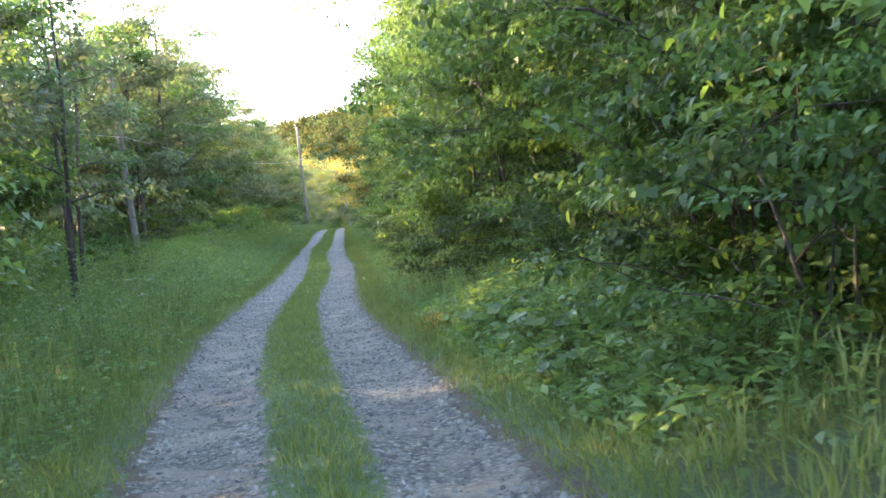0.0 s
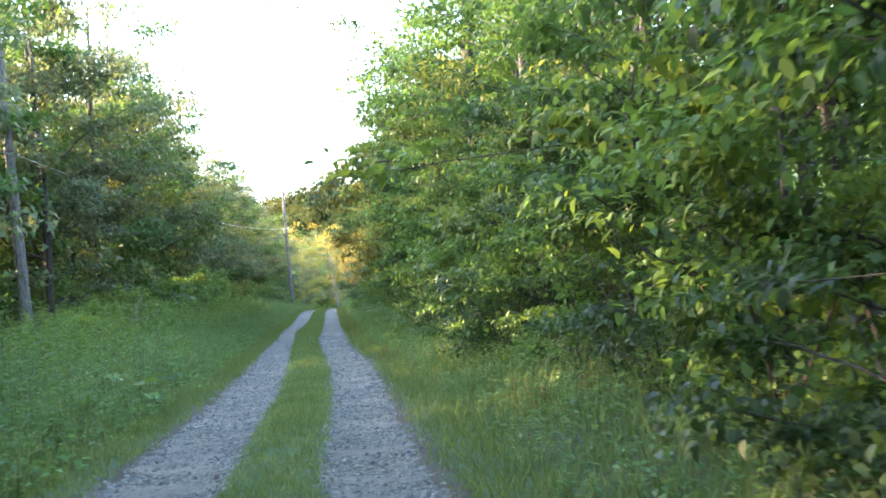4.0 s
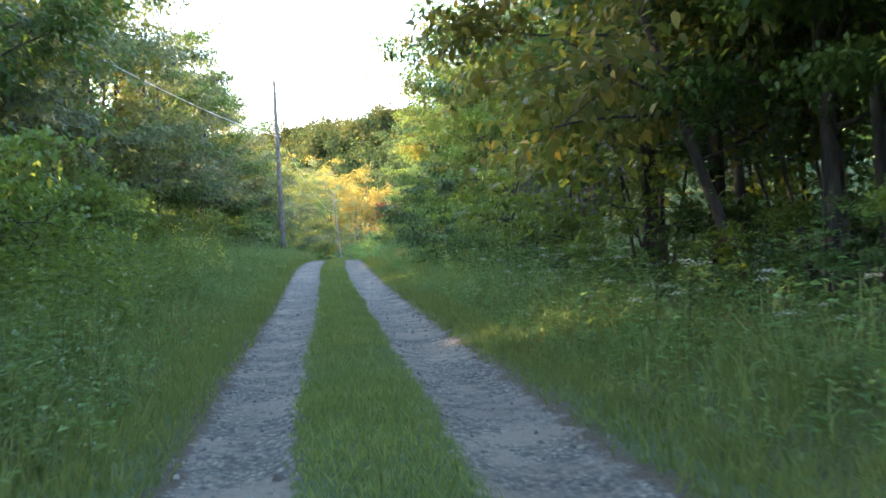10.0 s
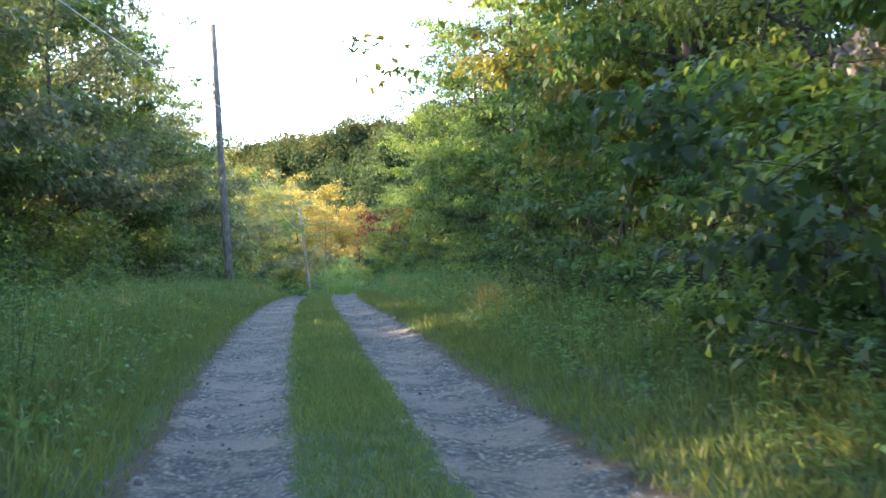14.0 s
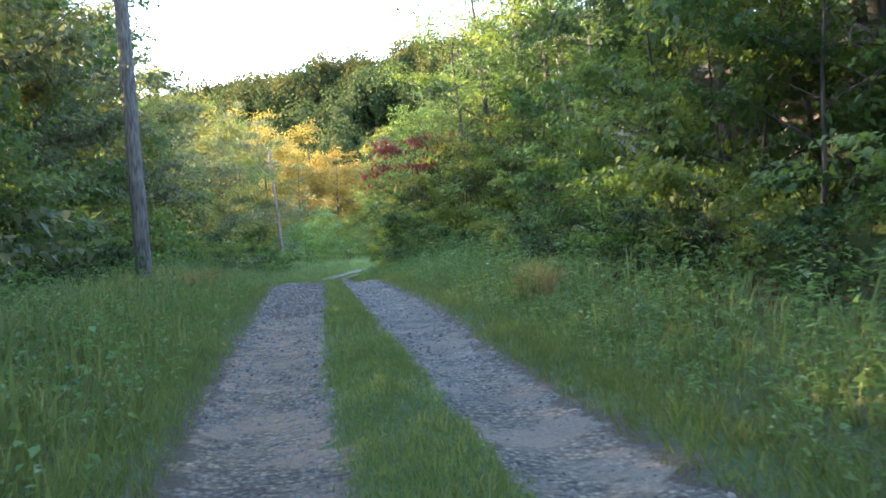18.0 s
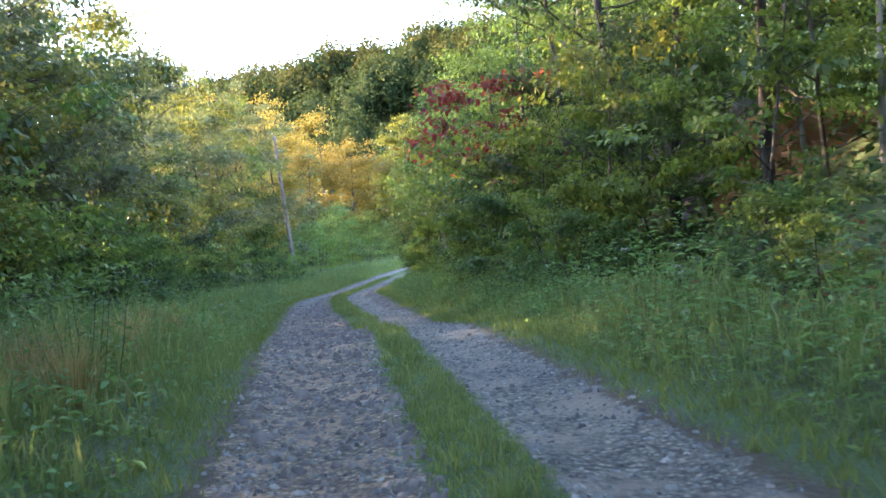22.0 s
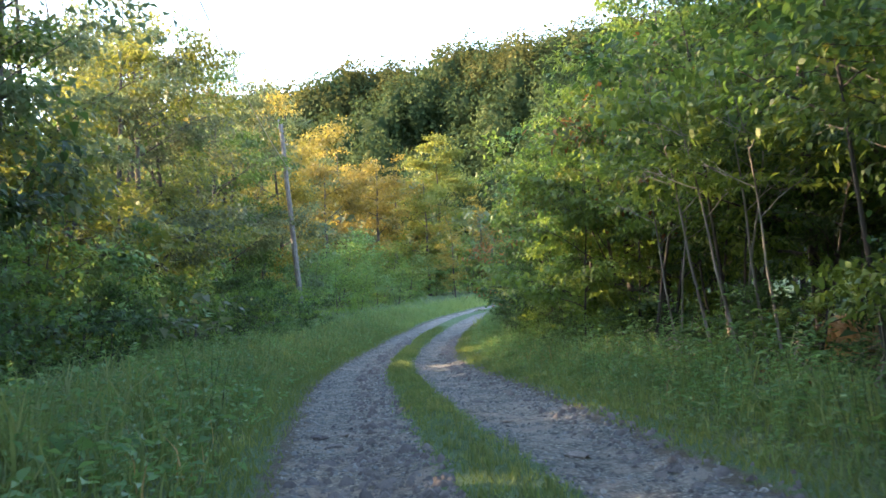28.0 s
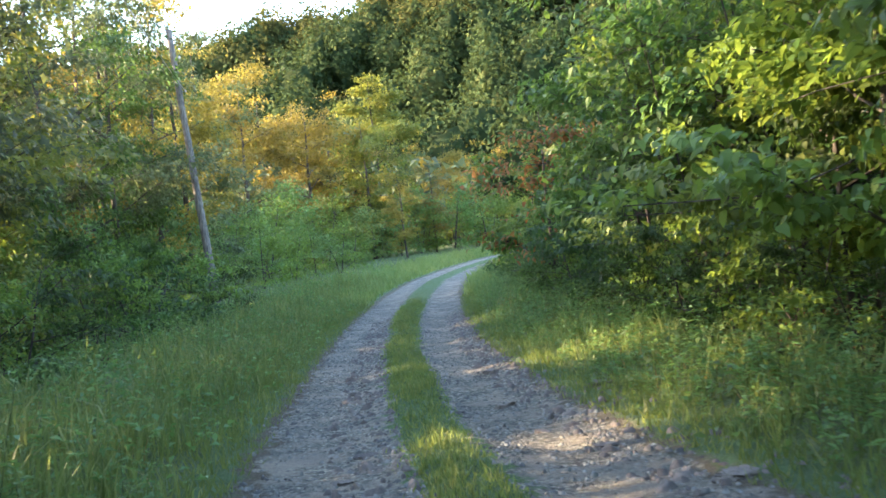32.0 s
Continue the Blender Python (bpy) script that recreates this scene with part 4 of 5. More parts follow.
def build_woods():
    G = {"edge": "trees along the woodland edge", "left": "trees beyond the meadow", "shrub": "shrubs along the lane"}

    def spec(proto, label, category, group):
        return tagged(proto, label, category, group)

    # the third variant's brighter leaves stand in for sunlit upper crowns
    tall = [spec(woody("broadleaf_tree", 100 + k, 12.5, 3.3, 0.2, 0.14, 235, 40, 0.150, m, limbs=13, clump_r=0.62, top=0.12, split=True), lab, "tree", G["edge"])
            for k, (m, lab) in enumerate(((M_LEAF, "tall green broadleaf tree with low spreading limbs"), (M_LEAF_DARK, "tall dark green broadleaf tree with dense crown"),
                                          (M_LEAF_FRESH, "tall bright green broadleaf tree at the wood's edge")))]
    canopy = [spec(woody("broadleaf_tree", 110 + k, 12.5, 3.6, 0.22, 0.075, 290, 36, 0.175, m, limbs=13, clump_r=0.66, top=0.2), lab, "tree", G["edge"])
              for k, (m, lab) in enumerate(((M_LEAF, "forest tree with bare dark trunk and broad crown"), (M_LEAF_DARK, "dark forest tree with tall bare trunk"), (M_LEAF_FRESH, "forest tree with layered crown, leaves bright green as if sunlit")))]
    back = [spec(woody("broadleaf_tree", 120 + k, 14.5, 3.4, 0.28, 0.17, 120, 30, 0.26, m, limbs=9, clump_r=1.05, top=0.2, tri=True), "slender forest tree with dark bark behind the edge", "tree", G["edge"])
            for k, m in enumerate((M_LEAF_DARK, M_LEAF))]
    sap = [spec(woody("sapling", 140 + k, 5.6, 1.8, 0.1, 0.04, 125, 32, 0.140, m, limbs=9, clump_r=0.38, top=0.1), lab, "sapling", G["edge"])
           for k, (m, lab) in enumerate(((M_LEAF, "young green tree with leafy low branches"), (M_LEAF_FRESH, "young bright green tree leaning to the light"),
                                         (M_LEAF_DARK, "young dark green tree with layered branches")))]
    sap_far = [spec(woody("sapling", 145 + k, 5.6, 1.8, 0.1, 0.045, 84, 28, 0.18, m, limbs=8, clump_r=0.55, top=0.1, tri=True), "young tree in the shade of the wood", "sapling", G["edge"])
               for k, m in enumerate((M_LEAF, M_LEAF_DARK))]
    shrub = [spec(woody("shrub", 160 + k, 2.5, 1.5, 0.04, 0.025, 100, 28, 0.115, m, limbs=7, clump_r=0.34, top=0.05, stems=3), lab, "shrub", G["shrub"])
             for k, (m, lab) in enumerate(((M_LEAF, "dense green shrub at the lane's edge"), (M_LEAF_DARK, "dense dark green shrub beside the lane"),
                                           (M_LEAF_FRESH, "light green leafy shrub beside the lane")))]
    leftt = [spec(woody("broadleaf_tree", 180 + k, 14.0, 3.4, 0.08, 0.14, 300, 40, 0.19, m, limbs=12, clump_r=0.7, top=0.12, tri=True), lab, "tree", G["left"])
             for k, (m, lab) in enumerate(((M_LEAF_DUSTY, "slender olive green tree beyond the meadow"), (M_LEAF, "slender green tree beyond the meadow"),
                                           (M_LEAF_YELLOW, "slender yellow tree beyond the meadow, turning and coloured as if sunlit")))]
    left_gold = spec(woody("broadleaf_tree", 186, 14.0, 2.9, 0.12, 0.14, 240, 36, 0.20, M_LEAF_GOLD, limbs=12, clump_r=0.85, top=0.12, tri=True), "slender tree with golden yellow leaves by the bend", "tree", G["left"])
    left_back = [spec(woody("broadleaf_tree", 187 + k, 12.0, 3.2, 0.08, 0.14, 210, 30, 0.26, m, limbs=10, clump_r=0.8, top=0.12, tri=True), lab, "tree", G["left"])
                 for k, (m, lab) in enumerate(((M_LEAF_DUSTY, "olive green forest tree standing deeper in the wood"), (M_LEAF, "green forest tree standing deeper in the wood")))]
    thicket = [spec(woody("understory_tree", 190 + k, 4.6, 2.1, 0.03, 0.05, 105, 28, 0.19, m, limbs=7, clump_r=0.75, top=0.05, stems=2, tri=True), lab, "tree", G["left"])
               for k, (m, lab) in enumerate(((M_HERB, "bushy green understory tree in the shade"), (M_LEAF_FRESH, "bushy light green understory tree in the shade")))]
    deep = spec(woody("understory_tree", 195, 4.6, 2.3, 0.03, 0.05, 64, 24, 0.30, M_LEAF_DUSTY, limbs=4, clump_r=0.85, top=0.05, tri=True), "bushy olive understory tree added deep in the wood to block sun", "tree", G["left"])
    # autumn yellow, with gold sorted upwards to paint the sunlit top
    gold = spec(woody("broadleaf_tree", 200, 14.0, 3.7, 0.05, 0.18, 330, 40, 0.27, M_LEAF_YELLOW, limbs=13, clump_r=0.95, top=0.05, tri=True, extra=(M_LEAF_GOLD, 0.6, -0.6)), "rounded golden yellow autumn tree, its top coloured as if sunlit", "tree", G["left"])
    mixed = spec(woody("broadleaf_tree", 201, 14.0, 3.6, 0.05, 0.18, 330, 40, 0.27, M_LEAF_YELLOW, limbs=13, clump_r=0.95, top=0.05, tri=True), "rounded tree with yellow-green autumn leaves", "tree", G["left"])
    yellow_sap = spec(woody("sapling", 150, 5.8, 2.0, 0.06, 0.03, 120, 32, 0.13, M_LEAF_FRESH, limbs=9, clump_r=0.5, top=0.1, extra=(M_LEAF_YELLOW, 0.35, -1.0)), "young tree with yellowing upper leaves", "sapling", G["edge"])
    rng = np.random.default_rng(11)

    # openings in the edge: a big trunk, and two views to the rocks
    def open_at(y):
        return 59.5 < y < 66.5 or 97.2 < y < 100.6 or 143 < y < 146

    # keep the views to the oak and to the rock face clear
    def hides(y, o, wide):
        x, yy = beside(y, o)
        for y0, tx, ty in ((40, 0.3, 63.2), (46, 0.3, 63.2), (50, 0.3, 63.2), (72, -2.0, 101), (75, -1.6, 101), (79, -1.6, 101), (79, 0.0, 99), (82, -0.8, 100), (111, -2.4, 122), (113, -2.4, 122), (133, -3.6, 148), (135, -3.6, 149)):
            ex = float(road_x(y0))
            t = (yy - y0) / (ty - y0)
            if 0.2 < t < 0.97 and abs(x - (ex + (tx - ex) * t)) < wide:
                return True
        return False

    # stretches where the wood is open and dark under its crowns
    def hollow(y):
        return 66 < y < 84 or 167 < y < 188

    y = -16.0
    k = 0
    while y < 214:
        o = 6.3 + rng.uniform(-0.6, 1.2) + np.interp(y, [60, 64, 78, 84, 110, 125, 150, 185, 215], [0, 1.2, 1.2, 0.2, 0.7, 1.2, 0.9, 1.5, 1.6])
        s = rng.uniform(0.88, 1.12) * np.interp(y, [0, 95, 125, 150, 165, 178, 195, 215], [1.0, 1.0, 0.95, 0.95, 0.85, 0.68, 0.68, 0.6])
        if open_at(y):
            o += 2.6
        # past 150 the brighter leaf colour replaces sun on the crowns
        if hollow(y):
            put(canopy[2 if y > 150 and k % 3 else k % 2], y, o - 0.6 if y < 100 else o + 0.6, s)
            put(canopy[(k + 1) % 2], y + 1.6, o + 2.4, s * 0.95)
            if y < 90:
                put(tall[0], y + 2.0, o - 0.3, s * 0.95)
            else:
                put(tall[(0, 2)[k % 2]], y + 1.8, o - 1.2, s * 1.05)
                put(sap_far[k % 2], y, 15.5, 1.5)
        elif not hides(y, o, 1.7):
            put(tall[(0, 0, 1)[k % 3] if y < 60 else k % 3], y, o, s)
        y += rng.uniform(3.4, 4.8)
        k += 1
    for y, o in ((99, 13.6), (103.5, 13.0), (119.5, 12.6), (124.5, 12.8), (129, 12.4), (145.5, 12.8), (149, 12.4), (153, 12.6)):
        put(tall[k % 3], y, o, rng.uniform(0.85, 1.0))
        k += 1
    y = -10.0
    while y < 225:
        s = np.interp(y, [0, 110, 130, 170, 220], [1.05, 1.0, 0.8, 0.75, 0.62])
        put(back[k % 2], y, rng.uniform(11, 13.5), rng.uniform(0.88, 1.12) * s)
        if k % 2:
            put(back[(k + 1) % 2], y + 2, rng.uniform(16, 22.0), rng.uniform(0.9, 1.1) * s)
        y += rng.uniform(4.6, 6.0)
        k += 1
    y = -4.0
    while y < 216:
        if hollow(y):
            put(sap_far[k % 2], y, 8.6 + rng.uniform(-0.6, 2.2), rng.uniform(0.9, 1.3))
            put(sap_far[(k + 1) % 2], y + 1.0, 11.5 + rng.uniform(-0.6, 3.0), rng.uniform(0.9, 1.3))
            if k % 2:
                put(sap[2], y + 0.6, 6.4 + rng.uniform(-0.6, 0.8), rng.uniform(0.7, 1.0))
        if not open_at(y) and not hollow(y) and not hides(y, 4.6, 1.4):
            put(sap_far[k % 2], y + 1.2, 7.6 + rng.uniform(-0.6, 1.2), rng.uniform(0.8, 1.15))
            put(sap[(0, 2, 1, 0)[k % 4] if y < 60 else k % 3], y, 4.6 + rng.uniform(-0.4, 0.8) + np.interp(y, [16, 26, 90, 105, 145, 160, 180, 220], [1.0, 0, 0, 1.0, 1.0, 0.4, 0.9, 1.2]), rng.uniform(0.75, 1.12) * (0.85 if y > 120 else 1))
        y += rng.uniform(2.3, 3.4)
        k += 1
    y = -3.0
    while y < 222:
        wide = 58 < y < 84 or 104 < y < 146 or 166 < y < 182
        s = rng.uniform(0.5, 1.0) * (0.8 if wide else 1)
        if open_at(y):
            s *= 0.6
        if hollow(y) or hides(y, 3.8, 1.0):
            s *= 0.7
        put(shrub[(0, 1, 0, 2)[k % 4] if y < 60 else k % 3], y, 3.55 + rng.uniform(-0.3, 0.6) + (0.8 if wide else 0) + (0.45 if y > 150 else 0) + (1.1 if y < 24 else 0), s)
        y += rng.uniform(1.4, 2.1)
        k += 1
    for y, o, s in ((83, 5.0, 1.1), (79, 5.6, 1.3), (97, 4.9, 0.75), (50.0, 5.0, 1.0), (182, 4.0, 0.8), (168, 5.6, 0.9), (150, 4.6, 1.0), (128, 5.6, 0.9), (40, 4.8, 1.0)):
        put(yellow_sap, y, o, s)

    for y, o, s in ((7.4, 3.7, 0.8), (8.8, 4.0, 1.0), (10.4, 4.2, 1.0)):
        put(shrub[0], y, o, s)
    for y, o, s in ((9.8, 4.7, 0.8), (11.6, 5.3, 0.95), (13.6, 5.6, 0.9)):
        put(sap[0], y, o, s)
    for y, o, s in ((69, 5.6, 0.72), (72.5, 6.0, 0.78)):
        put(tall[0], y, o, s)
    for y, o, s in ((59.4, 4.3, 1.1), (61.6, 4.0, 1.1), (64.0, 4.6, 0.9)):
        put(shrub[0], y, o, s)
    # most of these take the brighter leaf, coloured as though in sun
    for y, o, s in ((180.5, 5.6, 1.0), (183.2, 5.2, 1.1), (186, 4.8, 1.15), (188.5, 5.2, 1.1), (190, 5.0, 0.85), (193, 5.2, 0.95), (196.5, 5.0, 0.9), (200, 5.4, 1.0)):
        put(sap[1 if y < 195 else 0], y, o, s)
    for y, o, s in ((60.5, 4.4, 0.7), (50, 4.5, 0.95), (52.5, 5.2, 1.0), (55, 6.0, 1.1)):
        put(sap[k % 2], y, o, s)
        k += 1

    # left-hand wood, with a gap in front of the first utility pole
    def hides_pole(y, o, wide):
        x, yy = beside(y, o)
        for y0 in (0.0, 2.0, 4.0, 8.0):
            ex = float(road_x(y0))
            t = (yy - y0) / (56.4 - y0)
            if 0 < t < 1.05 and abs(x - (ex + (-15.4 - ex) * t)) < wide:
                return True
        return False

    # begins at -30: the unseen first trees are added to block sun
    y = -30.0
    while y < 236:
        tallness = np.interp(y, [0, 28, 60, 100, 118, 168, 176, 205, 250], [0.98, 1.04, 1.12, 1.16, 1.12, 1.06, 1.02, 1.16, 1.25])
        near = np.interp(y, [0, 30, 50, 62, 100, 150, 165, 180, 205, 226, 250], [6.5, 7.4, 8.0, 8.6, 8.6, 8.4, 8.2, 8.2, 11.3, 13.5, 11.0])
        # yellow and gold trees here also paint the sun on the crowns
        if y > 180 and k % 3:
            put(left_gold if k % 3 == 1 and y > 212 else leftt[2 if k % 3 == 1 else 0], y, -(near + rng.uniform(0, 2.5)), rng.uniform(0.9, 1.02) * (tallness ** 0.5), tall=tallness ** 0.5)
        else:
            o = -(near + rng.uniform(0, 2.0))
            if hides_pole(y, o, 4.0):
                o -= 8.5
            put(leftt[2 if k % 4 == 1 and y > 60 else k % 2], y, o, rng.uniform(0.85, 1.05) * (tallness ** 0.5), tall=tallness ** 0.5)
        if y < 48:
            o = -(near + 5 + rng.uniform(0, 3))
            # yellow leaves behind stand for sunlit foliage between the trunks
            put(leftt[2], y + 1.5, o - (7 if hides_pole(y + 1.5, o, 3.4) else 0), rng.uniform(0.9, 1.05))
            if y > 0 and not hides_pole(y + 2.2, -(near + 3), 3.6):
                put(left_back[k % 2], y + 2.2, -(near + 3 + rng.uniform(0, 1.5)), rng.uniform(1.0, 1.15))
            y += rng.uniform(3.6, 4.6)
            k += 1
            continue
        if 48 <= y < 184:
            put(left_back[(k + 1) % 2], y + 2.2, -(near + 2.6 + rng.uniform(0, 1.5)), rng.uniform(0.95, 1.1) * (tallness ** 0.5), tall=tallness ** 0.5)
        low = 0.88 if 176 < y < 216 else 0.95
        put(left_back[k % 2], y + 1.5, -(near + 5 + rng.uniform(0, 3)), rng.uniform(0.9, 1.1) * low * (tallness ** 0.5), tall=tallness ** 0.4)
        if k % 2 and not 176 < y < 216:
            put(left_back[(k + 1) % 2], y + 1, -(near + 11 + rng.uniform(0, 5)), rng.uniform(0.9, 1.15), tall=tallness ** 0.6)
        y += rng.uniform(3.4, 4.6)
        k += 1
    # three unseen trees, added to keep sun off the right verge
    for y, o in ((5.0, -8.6), (8.5, -9.0), (12.0, -9.6)):
        put(left_back[k % 2], y, o, 0.95)
        k += 1
    for i, (y, o, h) in enumerate(((64.0, -9.6, 16.5), (69.0, -8.8, 17.0), (75.0, -9.4, 17.0), (83.0, -9.6, 16.5), (88.0, -11.5, 16.0))):
        put(leftt[i % 2], y, o, 1.05, tall=h / 14.7, spin=77 * i)
    # the 9 m tree is added only to shade the grass opposite
    for i, (x, yy, h) in enumerate(((-26.5, 190, 9.0), (-25.5, 202, 14.0), (-26.5, 205, 16), (-23.6, 210, 15.5), (-27.5, 213, 16), (-22.8, 217, 17), (-22.6, 229, 17.5))):
        put(leftt[(0, 2, 1)[i % 3]], 0, 0, 0.92, tall=h / 12.9, xy=(x, yy), spin=77 * i)
    y = -24.0
    while y < 256:
        near = np.interp(y, [0, 30, 50, 62, 100, 165, 180, 205, 226, 250], [6.0, 6.8, 7.6, 7.8, 7.8, 7.6, 7.4, 10.2, 12.2, 9.0])
        o = -(near + rng.uniform(0, 1.6))
        put(thicket[k % 2], y, o, rng.uniform(0.55, 1.0) * (0.35 if hides_pole(y, o, 2.4) else 1))
        put(thicket[(k + 1) % 2], y + 1, -(near + 3.5 + rng.uniform(0, 4)), rng.uniform(0.9, 1.35))
        # added deep rows, a low screen that stops sun streaks on the lane
        put(deep, y + 2, -(near + 9 + rng.uniform(0, 5)), rng.uniform(1.1, 1.6))
        if 80 < y < 200:
            put(deep, y + 1.5, -(near + 15 + rng.uniform(0, 5)), rng.uniform(1.4, 1.9))
        y += rng.uniform(2.8, 3.8)
        k += 1
    put(shrub[1], 31.6, -4.3, 0.38)
    for y, o, sc in ((66.0, -5.2, 0.85), (68.2, -4.8, 0.95), (70.6, -5.3, 1.0), (73.0, -5.6, 0.9), (74.0, -6.0, 1.1), (77.0, -5.6, 1.2), (80.0, -6.2, 1.2), (83.0, -6.5, 1.1), (78.5, -7.4, 1.3), (86.0, -7.0, 1.2), (58.0, -5.6, 0.85), (61.0, -5.9, 0.9), (47.0, -5.6, 0.62), (50.5, -5.4, 0.7), (54.0, -5.9, 0.7)):
        put(shrub[2], y, o, sc)
    for i in range(20):
        put(shrub[2 if i % 3 else 0], rng.uniform(38, 98), -rng.uniform(6.2, 9.5), rng.uniform(0.45, 0.8))
    y = 138.0
    while y < 214:
        put(shrub[(0, 2, 1)[k % 3]], y, -(6.3 + rng.uniform(0, 1.8)), rng.uniform(0.7, 1.15))
        y += rng.uniform(2.2, 3.4)
        k += 1
    # autumn trees in the valley ahead
    for x, yy, h in ((-18.4, 270, 16), (-23, 292, 24), (-17.7, 314, 21), (-30, 268, 19), (-11, 285, 15.5), (2, 308, 11), (-26, 305, 22), (-34, 296, 24), (-8, 280, 14), (-38, 280, 22), (-44, 262, 21), (3, 312, 13), (9, 318, 13), (-2, 322, 15), (16, 318, 13), (22, 326, 13), (-14, 326, 19), (-13.5, 276, 15), (-24, 280, 20)):
        p = gold if (x * 7 + yy) % 5 < 3.8 else mixed
        put(p, 0, 0, h / 14.0 * 0.95, xy=(x, yy), sink=0.2)
    for x, yy, h in ((-6, 270, 8), (-26, 258, 14), (-2, 283, 9), (-22, 244, 12), (3, 291, 9), (10, 296, 9)):
        put(left_gold if k % 2 else leftt[2], 0, 0, h / 14.0, xy=(x, yy))
        k += 1
    for i in range(34):
        put(thicket[i % 2], 0, 0, rng.uniform(0.7, 1.3), xy=(-30 + i * 1.35 + rng.uniform(-1, 1), 262 + i * 1.15 + rng.uniform(-6, 8)))
    for p in tall + canopy + back + sap + sap_far + shrub + leftt + [left_gold, deep] + left_back + thicket + [gold, mixed, yellow_sap]:
        drop_proto(p)


def build_special_trees():
    """Single trees that stand out from the wood."""
    x, y = 0.35, 63.2
    big = woody("oak_tree", 301, 17.0, 5.0, 0.26, 0.38, 210, 30, 0.20, M_LEAF, bark=M_BARK_OAK, limbs=13, clump_r=1.0, top=0.25, split=True, lean=0.2)
    big.matrix_basis = pose(x, y, float(land(x, y)))
    tagged(big, "large old tree with thick furrowed dark trunk", "tree")
    for i, (y, o, h) in enumerate(((73.6, 5.3, 8.5), (107.5, 6.2, 9.0))):
        x, yy = beside(y, o)
        hick = woody("hickory_tree", 305 + i, h, 3.2, 0.24, 0.08, 230, 32, 0.19, M_LEAF_YELLOW, limbs=13, clump_r=0.7, top=0.12, extra=(M_LEAF_GOLD, 0.35, -0.12), split=True)
        hick.matrix_basis = pose(float(x), float(yy), float(land(x, yy)), 0, -14 if i == 0 else 0, 0)
        tagged(hick, "broad tree with green and turning yellow leaves", "tree", "turning trees at the wood's edge")
    x, y = -8.5, 159.6
    red = woody("red_maple", 302, 5.9, 1.9, 0.2, 0.06, 90, 30, 0.19, M_LEAF_FRESH, limbs=9, clump_r=0.5, top=0.1, extra=(M_LEAF_RED, 0.45, -1.0))
    red.matrix_basis = pose(x, y, float(land(x, y)))
    tagged(red, "young tree with bright red autumn leaves on top", "tree")
    x, y = -7.9, 205.0
    rust = woody("rust_leaved_tree", 303, 5.2, 1.8, 0.1, 0.06, 80, 28, 0.17, M_LEAF, limbs=9, clump_r=0.5, top=0.1, extra=(M_LEAF_RUST, 0.5, -0.2))
    rust.matrix_basis = pose(x, y, float(land(x, y)))
    tagged(rust, "young tree with rust brown and green leaves", "tree")
    x, y = beside(181.0, 5.6)
    rust = woody("rust_leaved_tree", 304, 7.0, 1.9, 0.35, 0.06, 70, 28, 0.17, M_LEAF_DUSTY, limbs=9, clump_r=0.5, top=0.1, extra=(M_LEAF_RUST, 0.3, -0.1))
    rust.matrix_basis = pose(float(x), float(y), float(land(x, y)))
    tagged(rust, "slender olive tree with some rust brown leaves", "tree")
    for i, (y, o, h) in enumerate(((149.2, 8.4, 9.0), (145.6, 8.0, 8.0), (141.0, 7.6, 7.0))):
        x, yy = beside(y, o)
        d = woody("dead_tree", 310 + i, h, 1.6, 0.35, 0.055, 8, 6, 0.12, M_LEAF_RUST, bark=M_BARK_PALE, limbs=6, clump_r=0.3, top=0.3, split=True)
        d.matrix_basis = pose(float(x), float(yy), float(land(x, yy)), 0, 3 * i - 3, 50 * i)
        tagged(d, "nearly bare dead tree with pale bark", "tree", "dead trees")
    x, y = -4.6, 313.0
    bright = woody("broadleaf_tree", 306, 21.0, 4.6, 0.05, 0.2, 520, 40, 0.36, M_LEAF_FRESH, limbs=14, clump_r=1.1, top=0.3, extra=(M_LEAF_YELLOW, 0.45, -0.7), tri=True)
    bright.matrix_basis = pose(x, y, float(land(x, y)))
    tagged(bright, "pointed bright yellow-green tree in the valley", "tree")
    rng = np.random.default_rng(77)
    proto = woody("pole_sapling", 320, 7.0, 1.5, 0.4, 0.032, 45, 26, 0.17, M_LEAF, bark=M_BARK, limbs=7, clump_r=0.5, top=0.2)
    tagged(proto, "thin dark-stemmed sapling with bare lower trunk", "sapling", "thin saplings")
    for i in range(38):
        y = rng.uniform(166, 202) if i < 26 else rng.uniform(64, 96)
        put(proto, y, rng.uniform(4.9, 7.6), rng.uniform(0.7, 1.1), lean=(rng.normal(0, 7), rng.normal(0, 7)))
    drop_proto(proto)
    proto = woody("slender_sapling", 325, 5.2, 1.0, 0.5, 0.026, 26, 22, 0.15, M_LEAF_FRESH, bark=M_BARK_PALE, limbs=5, clump_r=0.4, top=0.2, lean=0.3)
    tagged(proto, "slender pale-stemmed sapling leaning at the wood's edge", "sapling", "pale saplings")
    for i, (y, o, a) in enumerate(((171.6, 4.7, -9), (172.4, 4.4, -13), (173.0, 5.0, -7), (174.2, 4.6, -11), (175.0, 5.3, 6), (176.6, 4.7, -9), (178.0, 5.1, 4), (169.6, 5.5, -4), (170.4, 6.0, 7))):
        put(proto, y, o, 0.85 + 0.05 * (i % 5), lean=(4 - 2 * (i % 4), a), spin=0)
    drop_proto(proto)
    for i, (y, o, h) in enumerate(((25.5, -5.0, 8.5), (29.3, -5.9, 9.0), (33.5, -6.6, 9.5))):
        x, yy = beside(y, o)
        d = woody("slender_tree", 330 + i, h, 1.35, 0.3, 0.07, 34, 22, 0.15, M_LEAF_DUSTY, limbs=9, clump_r=0.4, top=0.2, split=True)
